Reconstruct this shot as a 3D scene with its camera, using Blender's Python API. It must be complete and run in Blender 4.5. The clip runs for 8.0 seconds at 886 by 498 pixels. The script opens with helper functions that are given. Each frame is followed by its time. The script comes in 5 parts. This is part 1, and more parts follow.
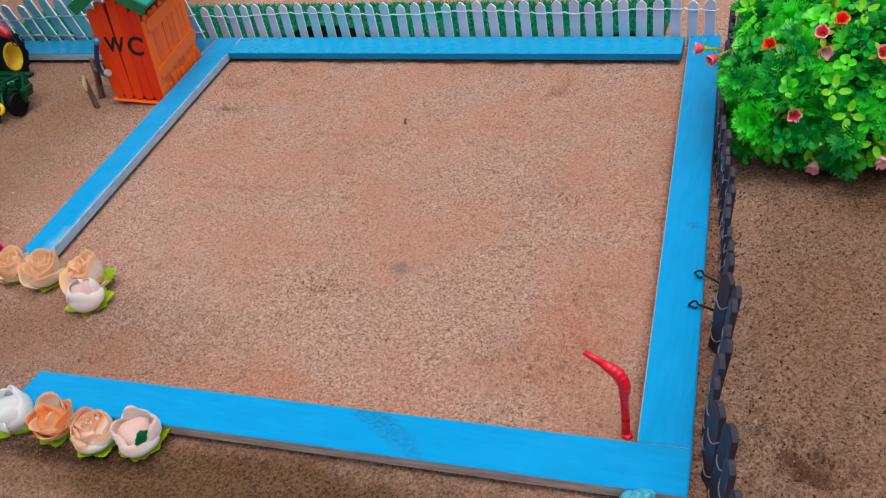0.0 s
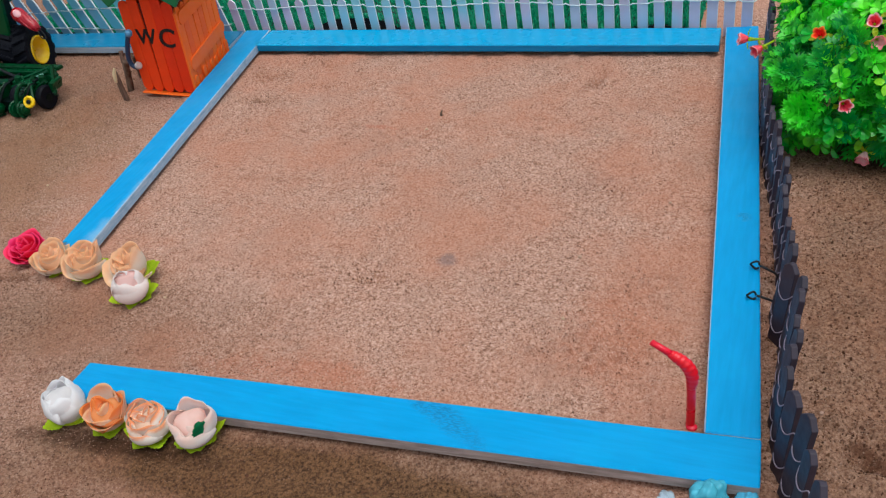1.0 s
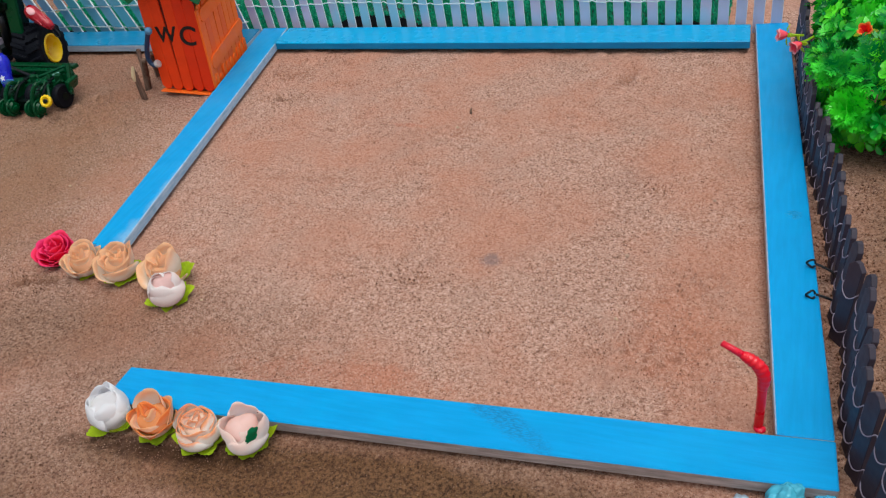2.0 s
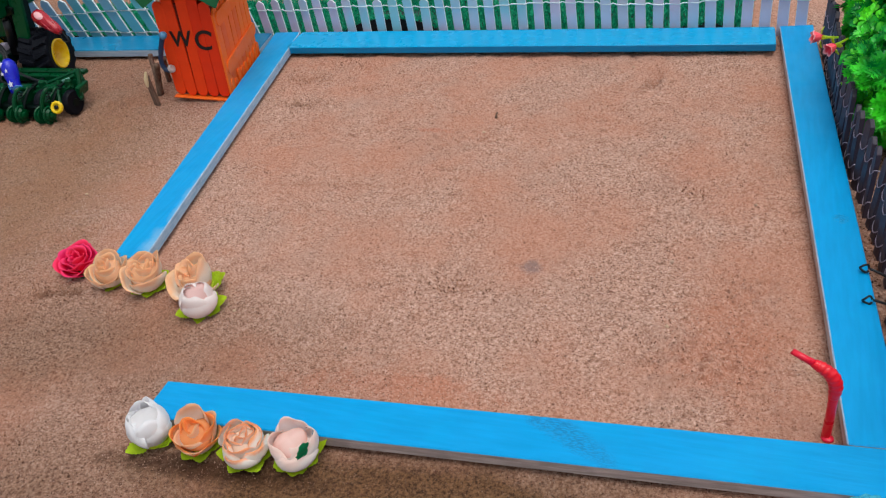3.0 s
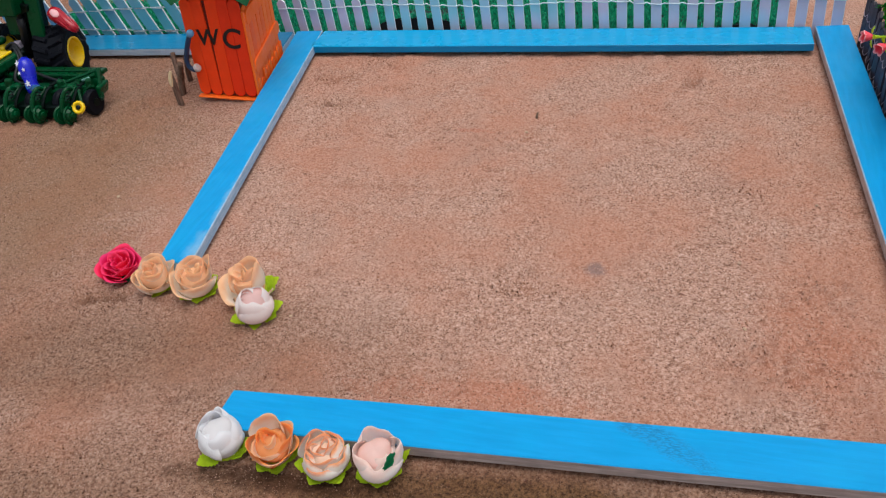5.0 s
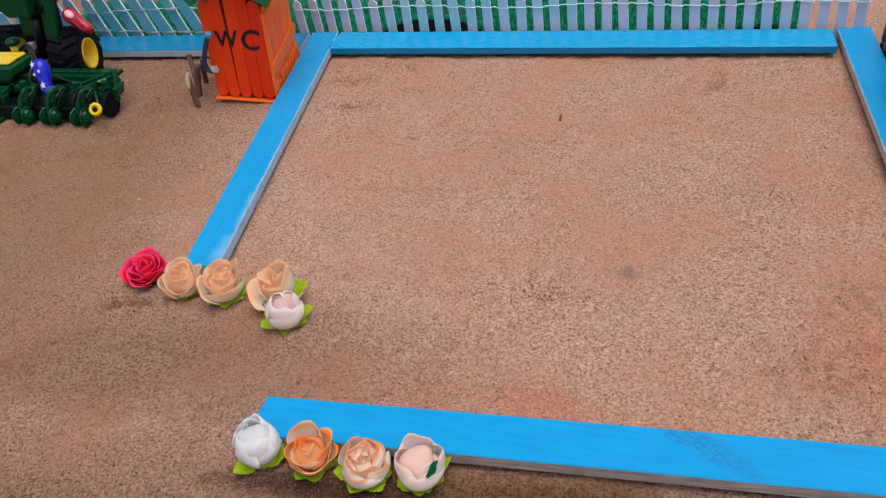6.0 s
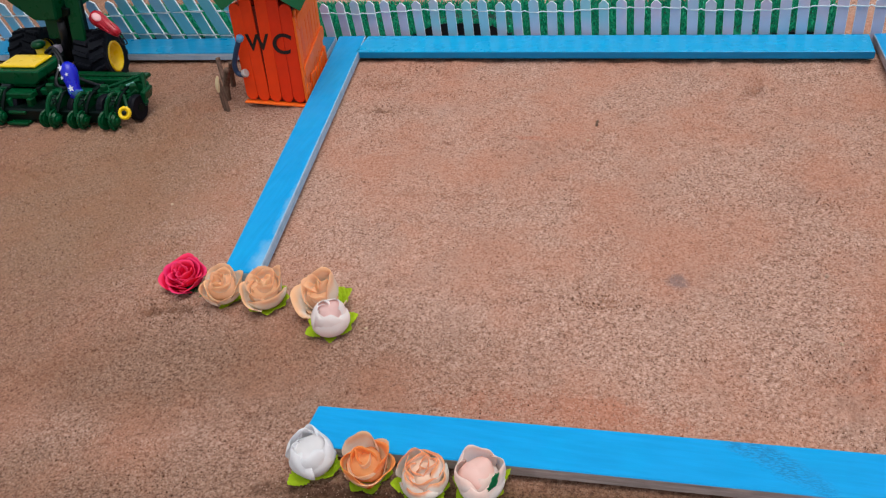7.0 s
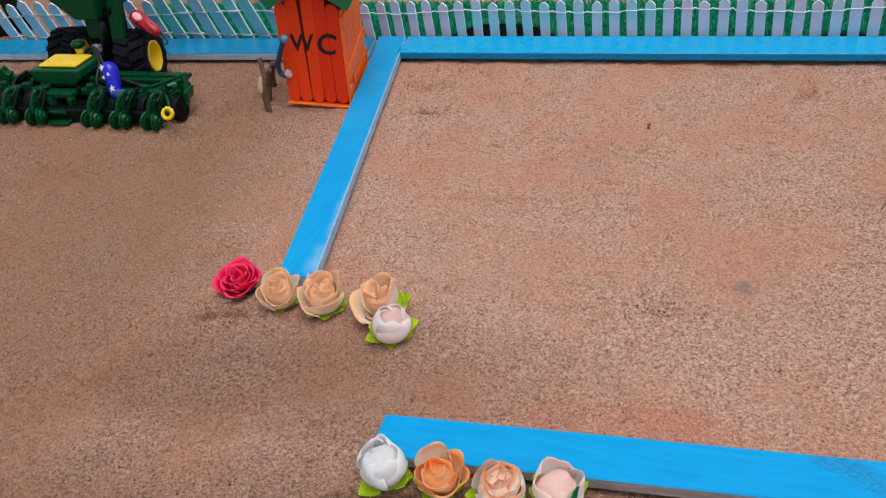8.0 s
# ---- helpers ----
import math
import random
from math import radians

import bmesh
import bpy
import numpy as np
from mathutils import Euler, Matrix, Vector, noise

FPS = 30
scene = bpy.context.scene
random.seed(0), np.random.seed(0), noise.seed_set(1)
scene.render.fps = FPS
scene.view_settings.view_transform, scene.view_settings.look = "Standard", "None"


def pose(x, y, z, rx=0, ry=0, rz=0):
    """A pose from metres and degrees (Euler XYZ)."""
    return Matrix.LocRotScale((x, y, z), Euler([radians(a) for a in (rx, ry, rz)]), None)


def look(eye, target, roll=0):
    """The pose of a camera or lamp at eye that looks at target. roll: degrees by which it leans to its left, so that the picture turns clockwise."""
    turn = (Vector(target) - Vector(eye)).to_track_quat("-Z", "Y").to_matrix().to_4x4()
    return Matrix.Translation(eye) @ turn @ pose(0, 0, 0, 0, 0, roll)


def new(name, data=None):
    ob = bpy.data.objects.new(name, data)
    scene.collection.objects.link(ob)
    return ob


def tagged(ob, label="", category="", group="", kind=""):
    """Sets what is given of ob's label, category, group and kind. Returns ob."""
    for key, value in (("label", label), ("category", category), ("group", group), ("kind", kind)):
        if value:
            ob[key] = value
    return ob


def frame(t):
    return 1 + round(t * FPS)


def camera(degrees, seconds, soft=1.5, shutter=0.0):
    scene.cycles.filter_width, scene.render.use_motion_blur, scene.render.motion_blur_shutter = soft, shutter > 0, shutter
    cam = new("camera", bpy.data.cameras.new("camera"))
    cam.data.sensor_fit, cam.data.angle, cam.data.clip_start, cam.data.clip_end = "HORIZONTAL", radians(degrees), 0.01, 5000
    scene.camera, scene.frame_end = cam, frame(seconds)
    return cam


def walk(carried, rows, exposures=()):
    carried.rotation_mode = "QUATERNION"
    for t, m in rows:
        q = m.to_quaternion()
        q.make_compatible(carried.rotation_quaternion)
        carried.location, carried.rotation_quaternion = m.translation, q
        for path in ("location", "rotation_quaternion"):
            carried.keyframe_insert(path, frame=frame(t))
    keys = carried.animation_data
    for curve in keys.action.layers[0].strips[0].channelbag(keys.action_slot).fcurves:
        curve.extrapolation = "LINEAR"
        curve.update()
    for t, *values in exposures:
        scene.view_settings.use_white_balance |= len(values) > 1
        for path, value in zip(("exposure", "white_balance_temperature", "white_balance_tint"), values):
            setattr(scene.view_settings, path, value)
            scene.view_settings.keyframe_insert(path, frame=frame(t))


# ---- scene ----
cam = camera(55.8, 8.0, 1.2)
PATH = [
    (0, (0.708, -0.924, 0.408), (-0.011, 0.541, -0.749), -10.2),
    (0.5, (0.692, -0.93, 0.408), (-0.034, 0.53, -0.751), -10.3),
    (1, (0.672, -0.936, 0.407), (-0.05, 0.523, -0.755), -10.3),
    (1.5, (0.65, -0.94, 0.407), (-0.061, 0.521, -0.759), -10.2),
    (3, (0.58, -0.944, 0.406), (-0.082, 0.542, -0.757), -9.7),
    (3.5, (0.56, -0.946, 0.406), (-0.083, 0.548, -0.757), -9.5),
    (4, (0.542, -0.95, 0.406), (-0.084, 0.551, -0.759), -9.2),
    (4.5, (0.525, -0.952, 0.407), (-0.087, 0.551, -0.761), -8.9),
    (6, (0.481, -0.955, 0.41), (-0.111, 0.555, -0.76), -8.5),
    (6.5, (0.464, -0.956, 0.411), (-0.126, 0.557, -0.756), -8.3),
    (7, (0.444, -0.957, 0.412), (-0.148, 0.557, -0.752), -8.3),
    (7.5, (0.423, -0.958, 0.414), (-0.177, 0.555, -0.75), -8.3),
    (8, (0.402, -0.958, 0.415), (-0.209, 0.549, -0.75), -8.4),
]
walk(cam, [(row[0], look(*row[1:])) for row in PATH], exposures=[(0.0, -0.03, 6310, 4), (3.5, -0.04, 6370, 6), (6.5, -0.05, 6390, 7.5), (8.0, -0.05, 6330, 5.5)])

# ---- light ----
world = bpy.data.worlds.new("sky")
scene.world = world
world.use_nodes = True
wn, wl = world.node_tree.nodes, world.node_tree.links
sky = wn.new("ShaderNodeTexSky")
sky.sky_type = "NISHITA"
sky.sun_disc = False
sky.sun_elevation, sky.sun_rotation = radians(76), radians(121)
sky.air_density, sky.dust_density, sky.ozone_density = 1.0, 4.0, 1.0
soften = wn.new("ShaderNodeHueSaturation")
soften.inputs["Saturation"].default_value = 0.45
wl.new(sky.outputs["Color"], soften.inputs["Color"])
wl.new(soften.outputs["Color"], wn["Background"].inputs["Color"])
wn["Background"].inputs["Strength"].default_value = 0.15
sun_data = bpy.data.lights.new("sun", "SUN")
sun_data.energy, sun_data.angle, sun_data.color = 1.15, radians(50), (1.0, 0.97, 0.94)
sun = new("sun", sun_data)
sun.matrix_world = look((1.05, -0.75, 3.6), (0.3, -0.3, 0.0))


# ---- materials ----
def srgb(r, g, b):
    return tuple((c / 255 / 12.92) if c < 10 else ((c / 255 + 0.055) / 1.055) ** 2.4 for c in (r, g, b)) + (1.0,)


class Mat:
    """A node material with short helpers."""

    def __init__(self, name, rough=0.5, metal=0.0, spec=0.5):
        self.m = bpy.data.materials.new(name)
        self.m.use_nodes = True
        self.t = self.m.node_tree
        self.b = self.t.nodes["Principled BSDF"]
        self.set("Roughness", rough), self.set("Metallic", metal), self.set("Specular IOR Level", spec)
        self.co = self.node("ShaderNodeTexCoord").outputs["Object"]

    def node(self, kind):
        return self.t.nodes.new(kind)

    def put(self, socket, value):
        if isinstance(value, bpy.types.NodeSocket):
            self.t.links.new(value, socket)
        else:
            socket.default_value = value

    def set(self, name, value):
        self.put(self.b.inputs[name], value)

    def noise(self, scale, detail=2.0, rough=0.5, stretch=None, where=None, warp=0.0):
        v = where or self.co
        if stretch:
            mp = self.node("ShaderNodeMapping")
            self.put(mp.inputs["Vector"], v)
            mp.inputs["Scale"].default_value = stretch
            v = mp.outputs["Vector"]
        n = self.node("ShaderNodeTexNoise")
        self.put(n.inputs["Vector"], v)
        for key, value in (("Scale", scale), ("Detail", detail), ("Roughness", rough), ("Distortion", warp)):
            n.inputs[key].default_value = value
        return n.outputs["Fac"]

    def ramp(self, fac, stops, smooth=False):
        r = self.node("ShaderNodeValToRGB")
        self.put(r.inputs["Fac"], fac)
        e = r.color_ramp.elements
        while len(e) < len(stops):
            e.new(0.5)
        for el, (p, c) in zip(e, stops):
            el.position = p
            el.color = c if isinstance(c, tuple) else (c, c, c, 1)
        r.color_ramp.interpolation = "EASE" if smooth else "LINEAR"
        return r.outputs["Color"]

    def mix(self, fac, a, b, kind="MIX"):
        x = self.node("ShaderNodeMix")
        x.data_type, x.blend_type = "RGBA", kind
        self.put(x.inputs["Factor"], fac), self.put(x.inputs["A"], a), self.put(x.inputs["B"], b)
        return x.outputs["Result"]

    def math(self, op, a, b=0.0, clamp=False):
        x = self.node("ShaderNodeMath")
        x.operation, x.use_clamp = op, clamp
        self.put(x.inputs[0], a), self.put(x.inputs[1], b)
        return x.outputs[0]

    def spot(self, x, y, rx, ry, rot=0.0, soft=0.5, ragged=0.5, scale=60):
        """A mask, 1 within a ragged ellipse round (x, y) and 0 outside."""
        mp = self.node("ShaderNodeMapping")
        mp.vector_type = "TEXTURE"
        self.put(mp.inputs["Vector"], self.co)
        mp.inputs["Location"].default_value = (x, y, 0)
        mp.inputs["Rotation"].default_value = (0, 0, radians(rot))
        mp.inputs["Scale"].default_value = (rx, ry, 1000)
        ln = self.node("ShaderNodeVectorMath")
        ln.operation = "LENGTH"
        self.put(ln.inputs[0], mp.outputs["Vector"])
        d = ln.outputs["Value"]
        n = self.math("MULTIPLY", self.math("SUBTRACT", self.noise(scale, 4, 0.65), 0.5), 2 * ragged)
        d = self.math("ADD", d, n)
        r = self.node("ShaderNodeMapRange")
        self.put(r.inputs["Value"], d)
        r.inputs["From Min"].default_value, r.inputs["From Max"].default_value = 1.0, 1.0 - soft
        return r.outputs["Result"]

    def bump(self, height, strength=0.5, distance=0.001, under=None):
        n = self.node("ShaderNodeBump")
        n.inputs["Strength"].default_value, n.inputs["Distance"].default_value = strength, distance
        self.put(n.inputs["Height"], height)
        if under is not None:
            self.put(n.inputs["Normal"], under)
        self.set("Normal", n.outputs["Normal"])
        return n.outputs["Normal"]

    def vary(self, color, amount=0.12, hue=0.01):
        """The colour, a little different from piece to piece."""
        info = self.node("ShaderNodeObjectInfo").outputs["Random"]
        hs = self.node("ShaderNodeHueSaturation")
        self.put(hs.inputs["Color"], color)
        self.put(hs.inputs["Value"], self.math("ADD", self.math("MULTIPLY", info, 2 * amount), 1 - amount))
        self.put(hs.inputs["Hue"], self.math("ADD", self.math("MULTIPLY", info, 2 * hue), 0.5 - hue))
        return hs.outputs["Color"]


def soil_shade_mask(k):
    """Browner soil outside the boarded plot plus painted shade: 1 where it is darkest."""
    # front, near and roses: browner soil with the viewer's shade painted in
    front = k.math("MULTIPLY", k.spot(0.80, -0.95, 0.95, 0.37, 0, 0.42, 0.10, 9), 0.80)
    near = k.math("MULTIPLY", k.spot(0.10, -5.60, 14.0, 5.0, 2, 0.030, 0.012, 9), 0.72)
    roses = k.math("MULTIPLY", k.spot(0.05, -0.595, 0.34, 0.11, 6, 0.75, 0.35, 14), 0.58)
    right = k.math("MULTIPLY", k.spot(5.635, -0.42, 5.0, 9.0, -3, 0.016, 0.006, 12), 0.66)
    # the shade at the front board's foot, painted as a dark strip
    board_foot_shade = k.spot(0.42, -0.672, 0.32, 0.055, 4, 0.6, 0.25, 30)
    # shade under the overhanging plant, put into the ground's colour
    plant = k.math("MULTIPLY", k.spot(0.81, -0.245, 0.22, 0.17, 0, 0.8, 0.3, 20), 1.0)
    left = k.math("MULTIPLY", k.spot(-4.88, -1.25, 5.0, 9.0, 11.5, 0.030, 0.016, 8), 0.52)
    # shade over the ground behind the left fence, painted as brown
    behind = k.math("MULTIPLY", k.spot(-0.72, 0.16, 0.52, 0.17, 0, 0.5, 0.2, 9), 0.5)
    soil_shade = k.math("MAXIMUM", k.math("MAXIMUM", front, right), k.math("MAXIMUM", left, behind))
    return k.math("MAXIMUM", k.math("MAXIMUM", k.math("MAXIMUM", soil_shade, near), board_foot_shade), k.math("MAXIMUM", roses, plant))


def sand_material():
    k = Mat("sand", 0.95, spec=0.15)
    grain = k.noise(430, 3, 0.75)
    fine = k.noise(1500, 1, 0.5)
    # single grains, each with its own tone
    cells = k.node("ShaderNodeTexVoronoi")
    cells.inputs["Scale"].default_value = 780
    k.put(cells.inputs["Vector"], k.co)
    pick = k.node("ShaderNodeSeparateColor")
    k.put(pick.inputs[0], cells.outputs["Color"])
    one = pick.outputs[0]
    tone = k.ramp(grain, [(0.32, srgb(88, 58, 45)), (0.43, srgb(166, 127, 109)), (0.54, srgb(197, 157, 139)), (0.68, srgb(223, 191, 177))])
    tone = k.mix(k.ramp(fine, [(0.42, 0.0), (0.62, 0.4)]), tone, srgb(188, 138, 112))
    tone = k.mix(k.ramp(one, [(0.0, 0.34), (0.15, 0.26), (0.24, 0.0), (1.0, 0.0)]), tone, srgb(104, 66, 52))
    tone = k.mix(k.ramp(one, [(0.78, 0.0), (0.90, 0.2), (1.0, 0.32)]), tone, srgb(240, 206, 186))
    # broad drifts of paler, redder and greyer sand
    tone = k.mix(k.ramp(k.noise(9, 4, 0.6), [(0.42, 0.0), (0.62, 0.55)]), tone, srgb(190, 130, 104))
    tone = k.mix(k.ramp(k.noise(14, 4, 0.6, warp=0.6), [(0.50, 0.0), (0.72, 0.35)]), tone, srgb(176, 144, 128))
    # small clumps of darker grains, in drifts
    clump = k.math("MULTIPLY", k.ramp(k.noise(170, 4, 0.7, (0.6, 1.3, 1), None, 0.5), [(0.56, 0.0), (0.68, 0.75)]), k.ramp(k.noise(11, 3, 0.6), [(0.44, 0.0), (0.60, 1.0)]))
    tone = k.mix(clump, tone, srgb(120, 76, 60))
    # browner soil and painted shade share one dark tone
    soil_shade = soil_shade_mask(k)
    tone = k.mix(k.math("MULTIPLY", soil_shade, 0.92), tone, k.mix(k.ramp(grain, [(0.36, 0.0), (0.62, 1.0)]), srgb(48, 32, 19), srgb(118, 84, 52)))
    # dark crumbs of soil
    crumbs = k.node("ShaderNodeTexVoronoi")
    crumbs.inputs["Scale"].default_value = 210
    k.put(crumbs.inputs["Vector"], k.co)
    crumb = k.math("MULTIPLY", k.ramp(crumbs.outputs["Distance"], [(0.12, 1.0), (0.30, 0.0)]), k.ramp(k.noise(26, 3), [(0.5, 0.0), (0.62, 0.75)]))
    tone = k.mix(crumb, tone, srgb(92, 58, 46))
    # stains with shapes of their own, and last the front roses' painted shade
    for x, y, rx, ry, rot, c, f, rag in (
        (0.427, -0.437, 0.011, 0.013, 20, srgb(112, 104, 108), 0.55, 0.8),
        (0.085, -0.176, 0.034, 0.006, 4, srgb(98, 58, 38), 0.55, 1.1),
        (0.378, -0.475, 0.010, 0.004, 25, srgb(110, 72, 54), 0.5, 1.2),
        (0.270, -0.225, 0.030, 0.006, -8, srgb(190, 112, 86), 0.4, 1.2),
        (0.520, -0.305, 0.035, 0.020, 10, srgb(150, 116, 104), 0.18, 1.2),
        (0.480, -0.110, 0.008, 0.034, -22, srgb(120, 72, 50), 0.3, 1.3),
        (0.170, -0.165, 0.040, 0.018, 0, srgb(178, 146, 132), 0.3, 1.0),
        (0.075, -0.110, 0.035, 0.018, 20, srgb(146, 96, 72), 0.3, 1.2),
        (0.030, -0.530, 0.030, 0.010, 20, srgb(100, 66, 46), 0.6, 1.0),
        (0.740, -0.575, 0.022, 0.014, -10, srgb(84, 48, 30), 0.7, 0.9),
        (0.20, -0.34, 0.09, 0.005, 3, srgb(150, 102, 80), 0.25, 1.3),
        (0.36, -0.585, 0.10, 0.022, 4, srgb(190, 106, 72), 0.28, 1.0),
        (0.58, -0.50, 0.05, 0.060, 0, srgb(186, 108, 76), 0.22, 1.0),
        (-0.16, -0.36, 0.20, 0.24, 12, srgb(150, 116, 86), 0.36, 0.8),
        # contact shade under the front roses, as a dark patch
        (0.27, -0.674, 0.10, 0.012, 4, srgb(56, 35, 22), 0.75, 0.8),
    ):
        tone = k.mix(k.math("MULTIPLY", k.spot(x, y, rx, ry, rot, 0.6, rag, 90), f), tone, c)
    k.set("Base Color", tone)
    low = k.bump(k.noise(120, 6, 0.7, warp=0.4), 0.6, 0.006)
    k.bump(k.math("ADD", k.math("ADD", grain, k.math("MULTIPLY", fine, 0.35)), k.math("MULTIPLY", k.math("SUBTRACT", one, cells.outputs["Distance"]), 0.18)), 0.5, 0.0014, low)
    return k.m


def paint_material(name, blue, scuffs=(), cracks=(), along=(6, 60, 60), rough=0.38):
    """Brushed blue paint on wood, with rubbed pale patches and patches of cracked paint."""
    k = Mat(name, rough, spec=0.3)
    streak = k.noise(1.0, 4, 0.6, tuple(4 * a for a in along))
    col = k.mix(k.ramp(streak, [(0.35, 0.0), (0.7, 1.0)]), tuple(c * 0.92 for c in blue[:3]) + (1,), tuple(min(1, c * 1.04 + 0.004) for c in blue[:3]) + (1,))
    col = k.mix(k.ramp(k.noise(16, 4, 0.6), [(0.5, 0.0), (0.75, 0.25)]), col, srgb(16, 176, 228))
    for x, y, rx, ry, rot in scuffs:
        col = k.mix(k.math("MULTIPLY", k.spot(x, y, rx, ry, rot, 0.9, 0.9, 55), 0.55), col, srgb(150, 190, 214))
    height = streak
    for x, y, rx, ry, rot in cracks:
        area = k.spot(x, y, rx, ry, rot, 0.5, 0.6, 60)
        rip = k.ramp(k.noise(1.0, 2, 0.55, (210, 620, 300), None, 0.4), [(0.40, 0.0), (0.47, 1.0), (0.52, 1.0), (0.60, 0.0)])
        line = k.math("MULTIPLY", rip, area)
        col = k.mix(k.math("MULTIPLY", line, 0.5), col, srgb(6, 92, 140))
        height = k.math("SUBTRACT", height, k.math("MULTIPLY", line, 2.0))
    # chips where the bare wood shows
    chip = k.ramp(k.noise(120, 3, 0.7, tuple(a / 25 for a in along)), [(0.74, 0.0), (0.80, 1.0)])
    col = k.mix(k.math("MULTIPLY", chip, 0.4), col, srgb(30, 120, 170))
    k.set("Base Color", col)
    k.set("Roughness", k.ramp(k.noise(40, 3), [(0.3, rough - 0.08), (0.7, rough + 0.14)]))
    k.bump(height, 0.25, 0.0012)
    return k.m


def wood_material(name, dark, light, along=(4, 90, 90), rough=0.8):
    k = Mat(name, rough, spec=0.2)
    g = k.noise(1.0, 5, 0.65, tuple(5 * a for a in along))
    col = k.ramp(g, [(0.3, dark), (0.7, light)])
    col = k.mix(k.ramp(k.noise(60, 3), [(0.5, 0.0), (0.8, 0.5)]), col, tuple(c * 0.6 for c in dark[:3]) + (1,))
    k.set("Base Color", k.vary(col, 0.06))
    k.bump(g, 0.5, 0.0008)
    return k.m


def plastic_material(name, color, rough=0.35, grime=0.25, vary=0.06, hue=0.004, spec=0.5, grain=180, tint=None):
    k = Mat(name, rough, spec=spec)
    col = k.mix(k.ramp(k.noise(55, 4, 0.6), [(0.42, 0.0), (0.75, grime)]), color, tuple(c * 0.5 + 0.012 for c in color[:3]) + (1,))
    if tint:
        where = k.node("ShaderNodeNewGeometry").outputs["Position"]
        col = k.mix(k.ramp(k.noise(11, 2, 0.5, None, where), [(0.42, 0.0), (0.6, 1.0)]), col, tint)
    k.set("Base Color", k.vary(col, vary, hue))
    k.set("Roughness", k.ramp(k.noise(90, 3), [(0.3, max(0.05, rough - 0.08)), (0.7, min(1, rough + 0.15))]))
    k.bump(k.noise(grain, 3, 0.6), 0.25, 0.0006)
    return k.m


def petal_material(name, base, edge, start=0.55, heart=None, thinness=0.12):
    """Thin cloth petals: the tint changes from the heart to the rim."""
    k = Mat(name, 0.75, spec=0.2)
    uv = k.node("ShaderNodeUVMap").outputs["UV"]
    sep = k.node("ShaderNodeSeparateXYZ")
    k.put(sep.inputs[0], uv)
    v = k.math("ADD", sep.outputs["Y"], k.math("MULTIPLY", k.math("SUBTRACT", k.noise(110, 3), 0.5), 0.35))
    col = k.ramp(v, [(0.0, heart or base), (0.3, base), (start, base), (min(1.0, start + 0.38), edge)], True)
    k.set("Base Color", k.vary(col, 0.05, 0.006))
    vein = k.math("ADD", k.noise(1.0, 3, 0.6, (46, 4, 1), uv), k.noise(150, 3, 0.6))
    k.bump(vein, 0.2, 0.0006)
    thin = k.node("ShaderNodeBsdfTranslucent")
    k.put(thin.inputs["Color"], col)
    both = k.node("ShaderNodeMixShader")
    both.inputs[0].default_value = thinness
    k.put(both.inputs[1], k.b.outputs[0]), k.put(both.inputs[2], thin.outputs[0])
    k.put(k.t.nodes["Material Output"].inputs["Surface"], both.outputs[0])
    return k.m


def leaf_material(name, dark, light, rough=0.4, thinness=0.45, clumps=0.0):
    k = Mat(name, rough, spec=0.4)
    rnd = k.node("ShaderNodeNewGeometry").outputs["Random Per Island"]
    if clumps:
        rnd = k.math("ADD", k.math("MULTIPLY", rnd, 0.25), k.ramp(k.noise(clumps, 1, 0.5), [(0.40, 0.0), (0.62, 0.75)]))
    col = k.mix(k.ramp(rnd, [(0.0, 0.0), (1.0, 1.0)]), dark, light)
    col = k.mix(k.ramp(k.noise(130, 3), [(0.4, 0.0), (0.75, 0.28)]), col, tuple(c * 0.55 for c in dark[:3]) + (1,))
    k.set("Base Color", col)
    k.bump(k.noise(260, 2), 0.3, 0.0006)
    # thin plastic lets light through
    thin = k.node("ShaderNodeBsdfTranslucent")
    k.put(thin.inputs["Color"], col)
    both = k.node("ShaderNodeMixShader")
    both.inputs[0].default_value = thinness
    k.put(both.inputs[1], k.b.outputs[0]), k.put(both.inputs[2], thin.outputs[0])
    k.put(k.t.nodes["Material Output"].inputs["Surface"], both.outputs[0])
    return k.m


SAND = sand_material()
BLUE = srgb(0, 152, 215)
RAW_WOOD = wood_material("raw_wood", srgb(140, 128, 124), srgb(190, 174, 168))
PINK_WOOD = wood_material("pinkish_bare_wood", srgb(160, 140, 136), srgb(204, 184, 178), (60, 5, 90))
PALE_WOOD = wood_material("pale_wood", srgb(128, 170, 202), srgb(180, 200, 218), (60, 5, 90))
# darker copy of the blue: the side's shade put into its paint
BLUE_SHADED_SIDE = paint_material("blue_shaded_side", srgb(4, 128, 186))
ORANGE = plastic_material("orange_paint", srgb(246, 62, 14), 0.5, 0.22, 0.10, 0.003, 0.3, 240)
# lighter copy of the orange: the hut's brighter lit side put into colour
ORANGE_LIT = plastic_material("lit_orange_paint", srgb(255, 110, 32), 0.5, 0.12, 0.06, 0.003, 0.3, 240)
ROOF_GREEN = plastic_material("dark_green_paint", srgb(14, 108, 62), 0.55, 0.3)
ROOF_TEAL = plastic_material("teal_paint", srgb(22, 150, 128), 0.55, 0.3)
BLACK = plastic_material("black_plastic", srgb(12, 14, 20), 0.5, 0.2)
MARKER = plastic_material("black_marker", srgb(20, 14, 14), 0.6, 0.0)
WHITE_SLAT = plastic_material("white_slat_plastic", srgb(206, 200, 222), 0.4, 0.22, 0.06, 0.02, tint=srgb(150, 206, 224))
# left fence's slats: shade over that side put into a darker, bluer colour
TEAL_SLAT = plastic_material("shaded_blue_white_slat", srgb(132, 180, 210), 0.45, 0.3, 0.08, 0.02, tint=srgb(98, 174, 200))
